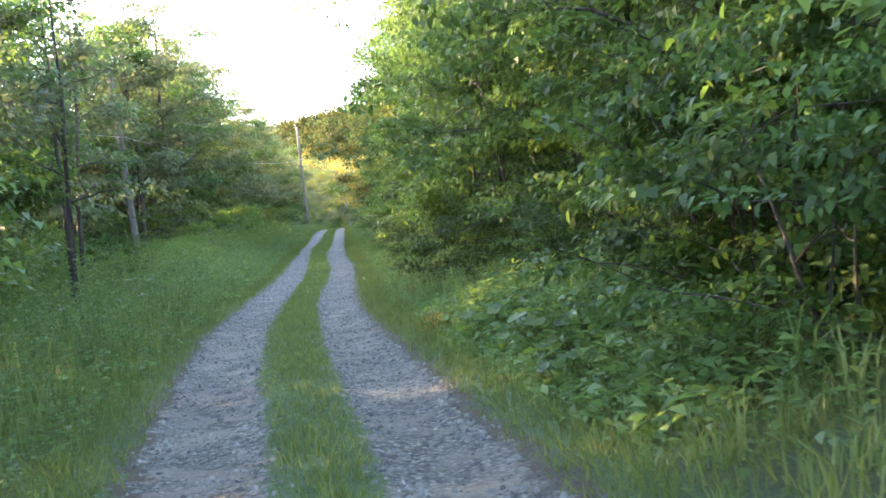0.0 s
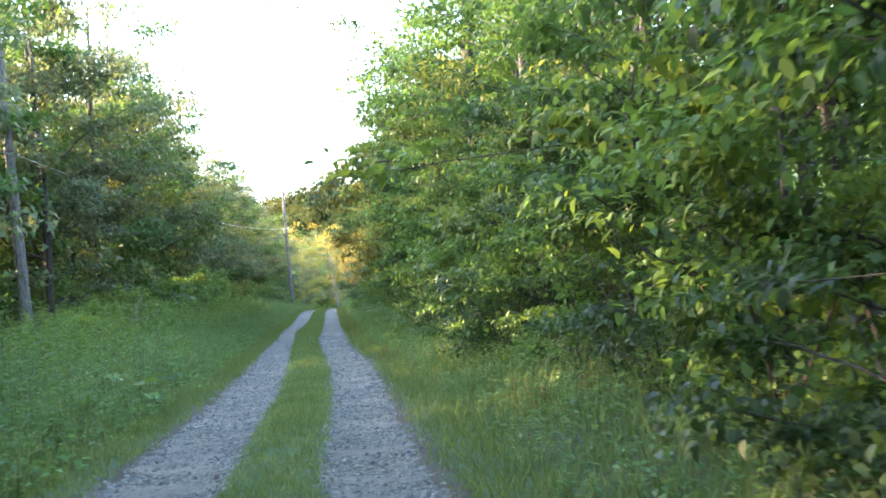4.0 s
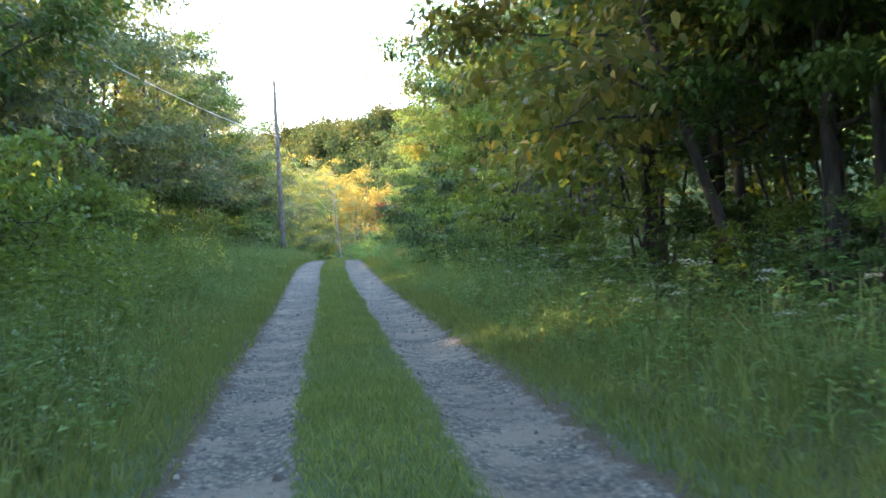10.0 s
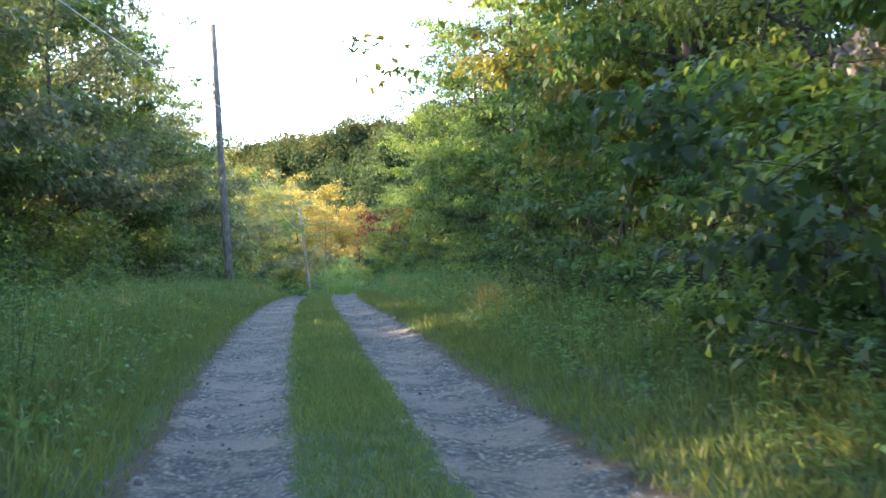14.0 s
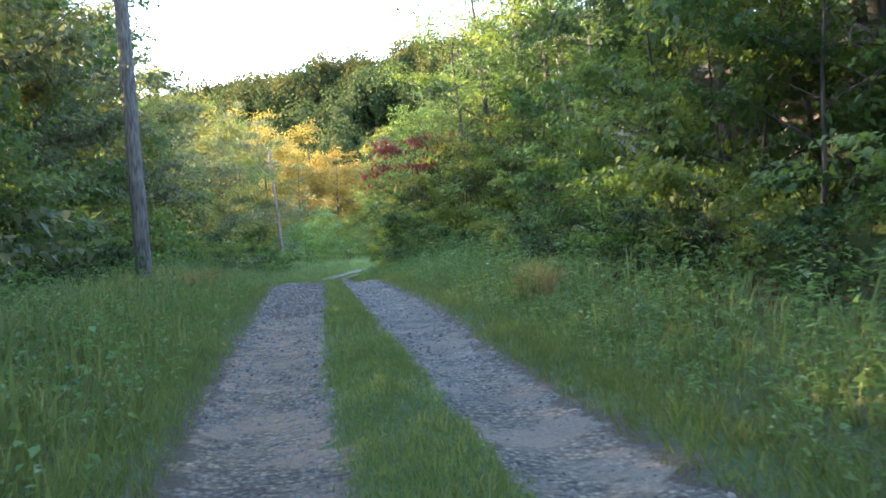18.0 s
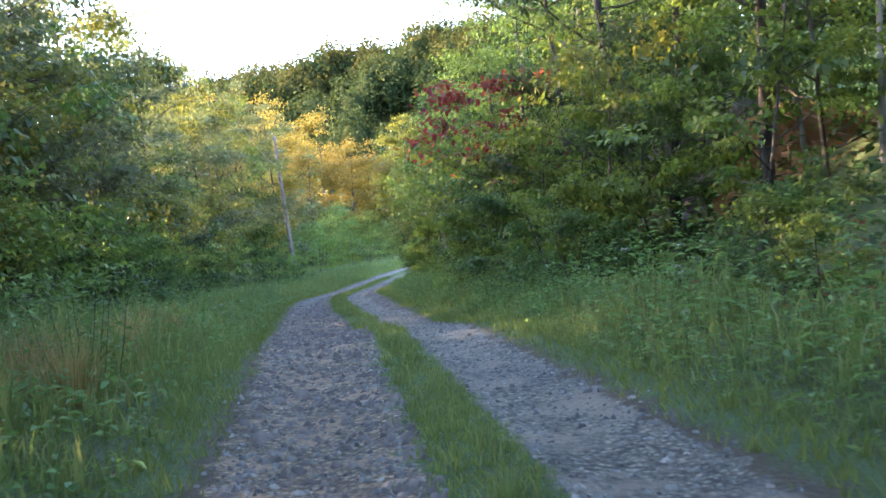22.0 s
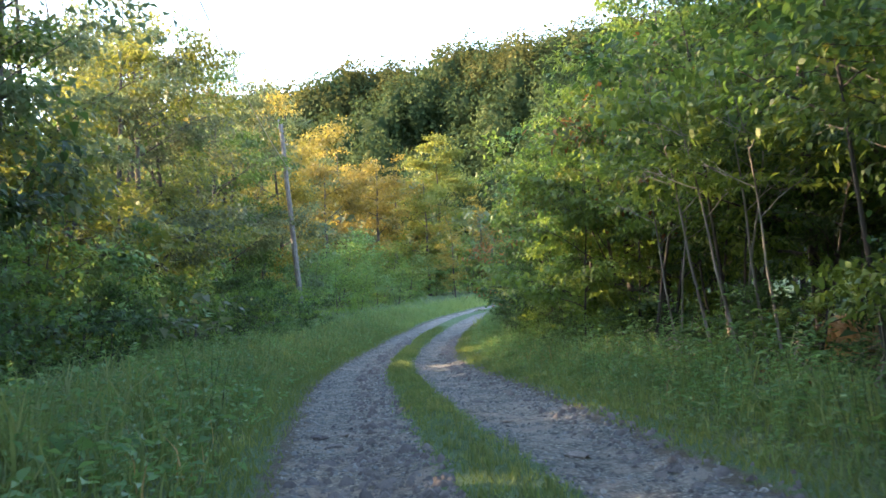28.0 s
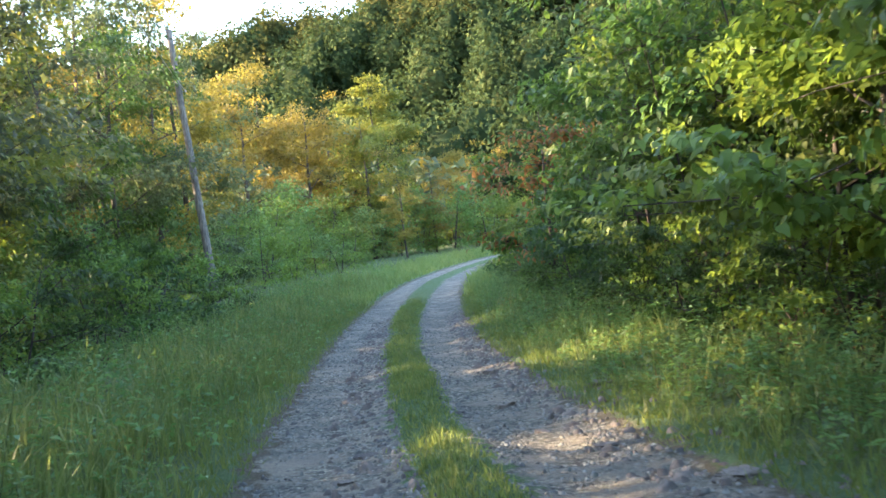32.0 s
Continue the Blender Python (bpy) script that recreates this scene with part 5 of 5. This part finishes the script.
        d.matrix_basis = pose(float(x), float(yy), float(land(x, yy)), 0, -3, 90 * i)
        tagged(d, "slender dark-stemmed tree in the meadow's edge", "tree", "trees beyond the meadow")
    x, y = -11.9, 55.2
    snag = woody("broken_stump", 340, 2.0, 0.6, 0.6, 0.09, 2, 3, 0.08, M_LEAF_RUST, bark=M_STICK, limbs=3, clump_r=0.2)
    snag.matrix_basis = pose(x, y, float(land(x, y)))
    tagged(snag, "splintered dead stump standing in the meadow", "stump")


# ---- rocks, weeds and litter ----


def boulder(name, seed, size, label, group="", cuts=13, mat=None):
    """A blocky, layered rock."""
    rng = np.random.default_rng(seed)
    bm = bmesh.new()
    bmesh.ops.create_cube(bm, size=2.0)
    bmesh.ops.subdivide_edges(bm, edges=bm.edges[:], cuts=cuts, use_grid_fill=True)
    off = Vector(rng.uniform(-50, 50, 3))
    for v in bm.verts:
        p = v.co.copy()
        p = p.normalized() * (0.5 * p.length + 0.55)
        w = noise.fractal(p * 1.3 + off, 0.8, 2.1, 6)
        crack = abs(noise.noise(p * 1.7 + off * 0.7))
        ledge = math.floor(p.z * 3.2 + 0.8 * w) / 3.2 - p.z
        if cuts > 30:
            w += 0.35 * noise.fractal(p * 5.0 + off, 0.9, 2.0, 5)
        p += p.normalized() * (0.26 * w - 0.22 * math.exp(-(crack * 9) ** 2) + 0.22 * ledge)
        v.co = Vector((p.x * size[0], p.y * size[1], p.z * size[2]))
    me = bpy.data.meshes.new(name)
    bm.to_mesh(me)
    bm.free()
    me.materials.append(mat or M_ROCK)
    ob = new(name, me)
    return tagged(ob, label, "rock", group)


def build_rocks():
    g = "sandstone outcrop beside the lane"
    rows = ((100.0, 8.3, 1.9, 3.0, 1.95), (105.0, 10.4, 1.9, 2.0, 1.6), (96.0, 11.5, 1.6, 1.6, 1.5), (121, 9.4, 1.8, 1.5, 1.4), (126, 10.0, 2.0, 1.7, 1.6), (115, 10.0, 1.9, 1.5, 1.3),
            (109, 10.4, 2.0, 1.7, 1.4), (132, 10.0, 2.0, 1.4, 1.4), (137, 9.8, 1.7, 1.4, 1.4), (146, 10.4, 1.6, 1.5, 1.3), (151, 9.4, 1.4, 1.5, 1.3), (155.5, 9.6, 1.6, 1.6, 1.5), (161, 10.4, 1.5, 1.5, 1.2))
    for i, (y, o, a, b, c) in enumerate(rows):
        x, yy = beside(y, o)
        # one block carries the sun's orange as its base colour
        lit_block = 150 < y < 153
        ob = boulder("boulder", 400 + i, (a, b, c), "large layered sandstone block in the bank, coloured orange as if sunlit" if lit_block else "large brown layered sandstone boulder in the bank", g, 34 if i == 0 else 16, M_ROCK_SUNLIT if lit_block else None)
        ob.matrix_basis = pose(float(x), float(yy), (float(land(x, yy)) + (c * 0.2 if not lit_block else -0.45)) if i else 2.55, 0, 0, 30 * i - 12)
    rng = np.random.default_rng(63)
    for i in range(60):
        y = rng.uniform(144, 163) if i < 34 else rng.uniform(163, 192)
        u = rng.uniform(-1.3, -0.5) if i < 36 else rng.choice([-1, 1]) * rng.uniform(0.5, 1.3)
        o = float(lane_offset(y, u))
        x, yy = beside(y, o)
        r = rng.uniform(0.045, 0.12)
        ob = boulder("flat_stone", 460 + i, (r, r * rng.uniform(0.55, 0.9), r * 0.26), "flat brown stone bedded in the wheel track", "flat stones in the lane", 5, M_SLAB)
        ob.matrix_basis = pose(float(x), float(yy), float(road_top(y, o)) - r * 0.04, rng.normal(0, 5), rng.normal(0, 5), rng.uniform(0, 360))
    # two small rocks, also coloured orange for the sunlight on them
    x, y = -6.7, 174.1
    ob = boulder("rounded_boulder", 455, (0.42, 0.38, 0.42), "small rounded boulder at the wood's edge, coloured orange-brown as if sunlit", "", 12, M_ROCK_SUNLIT)
    ob.matrix_basis = pose(x, y, float(land(x, y)) + 0.3, 0, 0, 40)
    ob = boulder("small_boulder", 456, (0.2, 0.2, 0.32), "small sandstone block under the rock face, coloured orange as if sunlit", "", 10, M_ROCK_SUNLIT)
    ob.matrix_basis = pose(-2.85, 98.2, float(land(-2.85, 98.2)) + 0.2, 0, 8, 20)
    for i, (x, y, r) in enumerate(((-13.07, 148.84, 0.13), (-12.0, 182.0, 0.14), (-11.2, 184.5, 0.17), (-10.9, 179.8, 0.12), (-11.4, 187.5, 0.15), (-12.1, 190.6, 0.12))):
        ob = boulder("flat_stone", 430 + i, (r, r * 0.8, r * 0.3), "flat brown stone lying in the wheel track", "flat stones in the lane", 7, M_SLAB)
        ob.matrix_basis = pose(x, y, float(road_top(y, across(x, y))) + r * 0.12, 0, 0, 47 * i)


def weed(name, seed, height, stems, leaf, mat, label, group, flower=None, spread=0.3):
    rng = np.random.default_rng(seed)
    root = new(name)
    tb, pos, ax, fl = [], [], [], []
    for k in range(stems):
        a, r = rng.uniform(0, 6.28), spread * rng.uniform(0.1, 1)
        h = height * rng.uniform(0.6, 1.05)
        foot = np.array([r * math.cos(a), r * math.sin(a), -0.05])
        tip = foot + (0.22 * h * math.cos(a) + rng.normal(0, 0.05), 0.22 * h * math.sin(a) + rng.normal(0, 0.05), h)
        line = bend(rng, foot, tip, 6, 0.012)
        tb.append(tube(line, np.linspace(0.006, 0.002, 6), 4))
        m = int(h * 26)
        t = rng.uniform(0.1, 1, m)
        p = np.stack([np.interp(t, np.linspace(0, 1, 6), line[:, j]) for j in range(3)], -1)
        b = rng.uniform(0, 6.28, m)
        pos.append(p)
        ax.append(np.stack([np.cos(b), np.sin(b), rng.uniform(-0.2, 0.5, m)], -1))
        if flower is not None:
            q = tip + rng.normal(0, 1, (26, 3)) * (0.05, 0.05, 0.012 if flower is M_PETAL_WHITE else 0.06)
            fl.append(q)
    tagged(part("stalk_growth", tubes_mesh("stalk_growth", tb, M_STEM), root), kind="stuff")
    pos, ax = np.concatenate(pos), np.concatenate(ax)
    ln = leaf * rng.uniform(0.5, 1.2, len(pos))
    tagged(part("leafage", leaves_mesh("leafage", rng, pos, ax, np.array([0, 0, 1.0]) + rng.normal(0, 0.3, pos.shape), ln, ln * 0.38, mat), root), kind="stuff")
    if flower is not None:
        q = np.concatenate(fl)
        flowers = part("bloom", leaves_mesh("bloom", rng, q, rng.normal(0, 1, q.shape) * (1, 1, 0.3), np.array([0, 0, 1.0]) + rng.normal(0, 0.2, q.shape), np.full(len(q), 0.028), np.full(len(q), 0.026), flower), root)
        tagged(flowers, kind="stuff")
    return tagged(root, label, "weed", group)


def broadleaf_plant(seed, leaves, size, mat):
    """A low plant with large rounded leaves on stalks."""
    rng = np.random.default_rng(seed)
    root = new("broadleaf_plant")
    tb = []
    for k in range(leaves):
        a, r, h = k * 2.4 + rng.normal(0, 0.3), rng.uniform(0.08, 0.42), rng.uniform(0.15, 0.5)
        c = np.array([r * math.cos(a), r * math.sin(a), h])
        tb.append(tube(bend(rng, (0.03 * math.cos(a), 0.03 * math.sin(a), -0.04), c, 5, 0.008), np.linspace(0.007, 0.004, 5), 4))
        s = size * rng.uniform(0.6, 1.15)
        tt = np.linspace(0, 2 * np.pi, 14, endpoint=False)
        rad = s * 0.5 * (1 + 0.08 * np.sin(5 * tt) - 0.35 * np.exp(-((tt - np.pi) ** 2) * 4))
        out = np.array([math.cos(a), math.sin(a), -0.25 + rng.normal(0, 0.15)])
        out /= np.linalg.norm(out)
        sd = np.cross((0, 0, 1.0), out)
        sd /= np.linalg.norm(sd)
        nn = np.cross(out, sd)
        rim = c + out * 0.12 * s + (np.cos(tt)[:, None] * out + np.sin(tt)[:, None] * sd) * rad[:, None] + nn * (0.05 * s * np.cos(tt * 3)[:, None] + rng.normal(0, 0.012, (14, 1)))
        mid = c[None] - nn * 0.05 * s
        v = np.concatenate([mid, rim])
        f = np.array([(0, 1 + i, 1 + (i + 1) % 14) for i in range(14)])
        part("leaf", mesh_from("leaf", v, f, np.full(14, 3), mat, smooth=True), root)
    tagged(part("stalk_growth", tubes_mesh("stalk_growth", tb, M_STEM), root), kind="stuff")
    return tagged(root, "low plant with large rounded pale green leaves", "plant", "broad-leaved plants on the verge")


def build_weeds():
    rng = np.random.default_rng(55)
    plain_ = [weed("meadow_weed", 500 + k, h, 9, 0.10, m, "clump of tall leafy green weeds in the meadow", "weed clumps") for k, (h, m) in enumerate(((1.0, M_HERB), (0.8, M_LEAF_FRESH), (1.15, M_HERB)))]
    y = 4.0
    while y < 225:
        for j in range(2):
            put(plain_[int(rng.integers(3))], y + rng.uniform(0, 1.5), -rng.uniform(2.6, 6.5), rng.uniform(0.5, 1.1))
        y += rng.uniform(1.6, 2.4) if y < 100 else rng.uniform(2.6, 4.0)
    y = 5.0
    while y < 215:
        put(plain_[int(rng.integers(3))], y, rng.uniform(2.7, 3.7), rng.uniform(0.45, 0.9))
        y += rng.uniform(1.6, 2.8)
    gold = weed("goldenrod", 510, 1.1, 8, 0.09, M_LEAF_FRESH, "goldenrod clump with yellow flower heads", "goldenrod clumps", M_PETAL_YELLOW)
    put(gold, 86.6, -3.2, 1.6)
    for y, o in ((32, -5.2), (33, -4.9), (34.5, -5.5), (45, -5.6), (47, -5.0), (61, -4.6), (62, -5.2), (66, -4.4), (86.5, -3.1), (86.1, -3.5), (87.2, -2.9), (129, -6), (10, 5.0)):
        put(gold, y, o, rng.uniform(0.7, 1.1))
    # gold leaf colour stands for sun falling on low weeds
    sunny = weed("yellowing_weed", 515, 0.45, 9, 0.10, M_LEAF_GOLD, "low weed on the verge, coloured bright yellow as if sunlit", "yellowing weeds")
    for y, o, sc in ((15.8, 1.75, 1.0), (16.3, 1.95, 0.9), (44.2, 1.7, 0.8), (45.0, 1.9, 0.8), (70.5, 1.7, 0.7), (31, 2.4, 0.9), (24, 2.3, 0.9)):
        put(sunny, y, o, sc)
    drop_proto(sunny)
    lace = weed("wild_carrot", 520, 1.0, 4, 0.07, M_LEAF, "wild carrot with flat white flower heads", "wild carrots", M_PETAL_WHITE)
    for y, o in ((154.8, -3.1), (155.4, -2.8), (73, 2.9), (75, 3.2), (76, 2.7), (78.5, 3.0), (80, 3.3), (66, 2.9), (67.5, 3.3), (69, 2.8), (70.4, 3.4), (71.5, 3.0), (77.3, 3.5), (82, 3.0), (84, 3.3), (42, 3.0), (46, 3.1), (141, 3.0), (18, -3.6), (22, -3.2), (27, -3.9)):
        put(lace, y, o, rng.uniform(0.6, 0.95))
    tuft = new("dry_grass_tuft")
    n = 240
    a = rng.uniform(0, 6.28, n)
    r = np.abs(rng.normal(0, 0.16, n))
    foot = np.stack([r * np.cos(a), r * np.sin(a), 0 * a - 0.03], -1)
    d = np.stack([np.cos(a), np.sin(a), 0 * a], -1)
    h = rng.uniform(0.35, 0.8, n)[:, None]
    lean = rng.uniform(0.1, 0.6, n)[:, None]
    side = np.stack([-np.sin(a), np.cos(a), 0 * a], -1) * 0.005
    mid, tip = foot + d * h * lean * 0.35 + (0, 0, 1) * h * 0.6, foot + d * h * lean + (0, 0, 1) * h * (1 - 0.3 * lean)
    v = np.stack([foot - side, foot + side, mid + side, mid - side, tip], 1).reshape(-1, 3)
    q = np.arange(n)[:, None] * 5
    tagged(part("straw", mesh_from("straw", v, np.concatenate([q + [0, 1, 2, 3], q + [3, 2, 4]], 1).ravel(), np.tile([4, 3], n), M_GRASS_DRY), tuft), kind="stuff")
    tagged(tuft, "tuft of dry golden straw on the verge", "grass", "dry tufts")
    for y, o in ((127.7, 2.7), (128.1, 2.9), (128.6, 2.7), (129.4, 2.8), (136.5, -3.0), (137.4, -3.6), (138.2, -2.8), (139.0, -3.3), (142.4, -3.0), (143.2, -3.7), (145.0, -3.2), (146.3, -3.0), (133.0, -3.8), (134.0, -3.3), (141.0, -3.6), (140.2, -4.1), (104, 2.6), (117.5, -4.5)):
        put(tuft, y, o, rng.uniform(0.75, 1.0))
    bl = [broadleaf_plant(540 + k, 8, 0.25, M_LEAF_FRESH if k else M_LEAF) for k in range(2)]
    for i in range(70):
        put(bl[i % 2], rng.uniform(9.0, 17.5), rng.uniform(2.0, 4.2), rng.uniform(0.55, 0.9))
    for i in range(18):
        put(bl[i % 2], rng.uniform(34, 50), -rng.uniform(2.3, 4.2), rng.uniform(0.6, 0.95))
    for i in range(5):
        put(bl[i % 2], rng.uniform(113, 119), rng.uniform(3.0, 4.5), rng.uniform(0.7, 1.0))
    for p in plain_ + [gold, lace, tuft] + bl:
        drop_proto(p)


def build_sticks():
    rng = np.random.default_rng(91)
    for i in range(34):
        y, o, ln = (rng.uniform(10.5, 14), rng.uniform(3.2, 5.2), rng.uniform(1.2, 2.8)) if i < 9 else (rng.uniform(166, 192), rng.uniform(4.2, 6.5), rng.uniform(0.9, 2.2))
        x, yy = beside(y, o)
        z = float(land(x, yy))
        a = rng.uniform(-0.5, 0.5) + (0 if i < 9 else 1.2)
        lo, hi = 0.12, rng.uniform(0.25, 0.7)
        line = bend(rng, (0, 0, lo), (math.cos(a) * ln, math.sin(a) * ln, hi), 8, 0.025)
        tb = [tube(line, np.linspace(0.020, 0.006, 8), 5)]
        for q in (2, 3, 4, 5, 6):
            tb.append(tube(bend(rng, line[q], line[q] + rng.normal(0, 0.22, 3) + (0.15, 0.1, 0.08), 4, 0.01), np.linspace(0.01, 0.004, 4), 4))
        line0 = bend(rng, (0, 0, lo), (-0.15, 0.05, -0.1), 3, 0.0)
        tb.append(tube(line0, [0.022, 0.024, 0.02], 5))
        ob = new("fallen_branch", tubes_mesh("fallen_branch", tb, M_STICK))
        ob.location = (float(x), float(yy), z)
        tagged(ob, "dry pale fallen branch lying among the weeds", "branch", "fallen branches")


def far_crowns(name, rng, x, y, high, wide, per, size, mat, label, mass=False):
    """Woods too far off to count: full crowns of leaf clusters, down to the ground."""
    P, A, U, L, V, Q = [], [], [], [], [], []
    z = land(x, y)
    lat, lon = np.meshgrid(np.linspace(0.12, np.pi - 0.12, 8), np.linspace(0, 2 * np.pi, 12, endpoint=False), indexing="ij")
    ball = np.stack([np.sin(lat) * np.cos(lon), np.sin(lat) * np.sin(lon), np.cos(lat)], -1).reshape(-1, 3)
    a, b = np.meshgrid(np.arange(7) * 12, np.arange(12), indexing="ij")
    quads = np.stack([a + b, a + 12 + b, a + 12 + (b + 1) % 12, a + (b + 1) % 12], -1).reshape(-1, 4)
    for i in range(len(x)):
        h, r = rng.uniform(*high), rng.uniform(*wide)
        u = unit(rng.normal(0, 1, (per, 3)))
        lump = 1 + 0.25 * np.sin(u[:, 0] * 4 + i) * np.sin(u[:, 1] * 4 + 2 * i) + 0.14 * np.sin(u[:, 2] * 7 + 3 * i)
        P.append(np.array([x[i], y[i], z[i] + h * 0.56]) + u * (rng.uniform(0.80, 1.05, per) * lump)[:, None] * (r, r, h * 0.44))
        lump = 1 + 0.25 * np.sin(ball[:, 0] * 4 + i) * np.sin(ball[:, 1] * 4 + 2 * i) + 0.14 * np.sin(ball[:, 2] * 7 + 3 * i)
        V.append(np.array([x[i], y[i], z[i] + h * 0.56]) + ball * (0.60 * lump)[:, None] * (r, r, h * 0.44))
        Q.append(quads + i * len(ball))
        A.append(unit(u * 0.4 + rng.normal(0, 0.7, (per, 3))))
        U.append(unit(u + rng.normal(0, 0.3, (per, 3))))
        L.append(rng.uniform(0.6, 1.3, per) * size)
    P, A, U, L = (np.concatenate(q) for q in (P, A, U, L))
    ob = new(name, leaves_mesh(name, rng, P, A, U, L, L * 0.75, mat, tri=True))
    tagged(ob, label, "forest", kind="stuff")
    if not mass:
        return
    Q = np.concatenate(Q)
    tagged(part("leaf_mass", mesh_from("leaf_mass", np.concatenate(V), Q, np.full(len(Q), 4), mat, smooth=True), ob), kind="stuff")


def build_far_woods():
    rng = np.random.default_rng(31)
    n = 560
    x = rng.uniform(-80, 62, n)
    y = 318 - 0.45 * np.clip(x, -120, 80) + np.where(np.arange(n) < 430, rng.uniform(2, 112, n), rng.uniform(84, 128, n))
    # half the crowns high on the slope get the sunlit leaf colour
    olive = (np.arange(n) % 2 == 0) & (y > 318 - 0.45 * x + 62)
    far_crowns("hill_forest", rng, x[~olive], y[~olive], (9.5, 16), (3.6, 5.6), 680, 0.74, M_LEAF_HILL, "distant hillside covered in dark broadleaf forest", True)
    far_crowns("hill_crowns", rng, x[olive], y[olive], (10, 16.5), (3.6, 5.6), 680, 0.74, M_LEAF_HILL_SUNLIT, "olive crowns scattered over the distant upper hillside, coloured as if sunlit", True)
    x = np.concatenate([rng.uniform(-200, -80, 110), rng.uniform(62, 170, 110)])
    y = 318 - 0.45 * np.clip(x, -120, 80) + rng.uniform(2, 112, 220)
    far_crowns("outer_hill_forest", rng, x, y, (9, 14), (3.5, 5.0), 120, 1.5, M_LEAF_HILL, "wooded flanks of the hill further out")
    # added crowns behind the left wood, dense enough to hold back low sun
    n = 190
    y = rng.uniform(-50, 300, n)
    x = road_x(y) - rng.uniform(30, 60, n)
    far_crowns("far_woodland", rng, x, y, (8, 13), (3.2, 4.6), 120, 1.2, M_LEAF_DUSTY, "deep woodland behind the meadow trees, added to screen the sun")
    n = 90
    y = rng.uniform(-50, 250, n)
    x = road_x(y) + rng.uniform(27, 50, n)
    far_crowns("far_woodland", rng, x, y, (11, 15), (3.2, 4.6), 120, 1.2, M_LEAF_DARK, "deep woodland on the slope above the lane")


def build_outer_woods():
    rng = np.random.default_rng(33)
    for side, mat, label in ((-1, M_LEAF_DUSTY, "woodland stretching away beyond the meadow trees"), (1, M_LEAF_DARK, "woodland covering the slope further up")):
        n = 330
        y = rng.uniform(-110, 300, n)
        x = road_x(np.clip(y, -60, 240)) + side * rng.uniform(52, 150, n)
        far_crowns("outer_woodland", rng, x, y, (9, 14), (3.6, 5.2), 110, 1.5, mat, label)
    n = 70
    y = rng.uniform(-110, -34, n)
    x = rng.uniform(-50, 60, n)
    keep = np.abs(across(x, np.clip(y, -60, 0))) > 5
    far_crowns("rear_woodland", rng, x[keep], y[keep], (9, 13), (3.2, 4.6), 160, 1.0, M_LEAF, "woodland on both sides of the lane further back")


# ---- utility poles and line ----


def build_pole(x, y, top, base_r, label, lean_x=0.0, lean_y=0.0, wire_z=8.0):
    z = float(land(x, y))
    root = new("utility_pole")
    root.location = (x, y, z)
    h = top - z
    rng = np.random.default_rng(int(x * -10) + 3)
    n = 12
    t = np.linspace(0, 1, n)
    line = np.stack([lean_x * t + rng.normal(0, 0.012, n), lean_y * t + rng.normal(0, 0.012, n), -0.5 + (h + 0.5) * t], -1)
    v, f = tube(line, base_r * (1 - 0.36 * t), 12)
    cap = np.arange((n - 1) * 12, n * 12)
    me = mesh_from("shaft", v, np.concatenate([f.ravel(), cap]), np.concatenate([np.full(len(f), 4), [12]]), M_POLE, smooth=True)
    part("shaft", me, root, "weathered grey round timber")

    def along(q):
        return np.array([lean_x * q, lean_y * q, h * q])

    r_top = base_r * 0.66
    p = along(1.0)
    pin = part("top_pin", tubes_mesh("top_pin", [tube([p + (-r_top, 0, -0.25), p + (-r_top, 0, 0.22)], [0.014, 0.012], 6)], M_IRON), root, "thin iron pin at the top")
    ins = [p + (-r_top, 0, 0.16), p + (-r_top, 0, 0.19), p + (-r_top, 0, 0.25), p + (-r_top, 0, 0.29)]
    part("insulator", tubes_mesh("insulator", [tube(ins, [0.03, 0.05, 0.045, 0.015], 8)], M_PORCELAIN), pin, "small porcelain insulator")
    low = (wire_z - z) / h
    for q in (0.9, low):
        c = along(q)
        arm = part("bracket", tubes_mesh("bracket", [tube([c + (r_top * 0.5, 0, 0), c + (r_top + 0.14, 0, 0.0)], [0.014, 0.012], 6)], M_IRON), root)
        part("insulator", tubes_mesh("insulator", [tube([c + (r_top + 0.13, 0, -0.05), c + (r_top + 0.13, 0, -0.02), c + (r_top + 0.13, 0, 0.03), c + (r_top + 0.13, 0, 0.06)], [0.02, 0.045, 0.045, 0.02], 8)], M_PORCELAIN), arm)
    tagged(root, label, "utility pole", "utility poles along the lane")
    w = along(low) + (r_top + 0.13, 0, 0) + np.array([x, y, z])
    return w


def build_wire(a, b, sag, label):
    t = np.linspace(0, 1, 40)[:, None]
    p = a + (b - a) * t - np.array([0, 0, 1.0]) * sag * 4 * t * (1 - t)
    me = tubes_mesh("overhead_wire", [tube(p, np.full(40, 0.016), 6)], M_WIRE)
    tagged(new("overhead_wire", me), label, "wire", "overhead wires")


def build_line():
    a = build_pole(-15.0, 56.4, 11.85, 0.21, "leaning weathered utility pole among meadow trees", -0.58, 0, 6.75)
    b = build_pole(-16.34, 139.2, 13.9, 0.20, "tall weathered utility pole standing in the meadow", -0.3, 0.2, 9.96)
    c = build_pole(-18.3, 226.2, 10.7, 0.19, "leaning weathered utility pole before the bend", -0.9, 0.3, 8.0)
    z = np.array([-14.0, -20.0, 4.5])
    build_wire(z, a, 0.5, "slack grey overhead wire above the meadow")
    build_wire(a, b, 0.89, "slack grey overhead wire above the meadow")
    build_wire(b, c, 1.5, "slack grey overhead wire above the meadow")


build_ground()
build_road()
build_line()
build_woods()
build_special_trees()
build_far_woods()
build_outer_woods()
build_rocks()
build_gravel()
build_grass()
build_herbs()
build_stands()
build_weeds()
build_sticks()
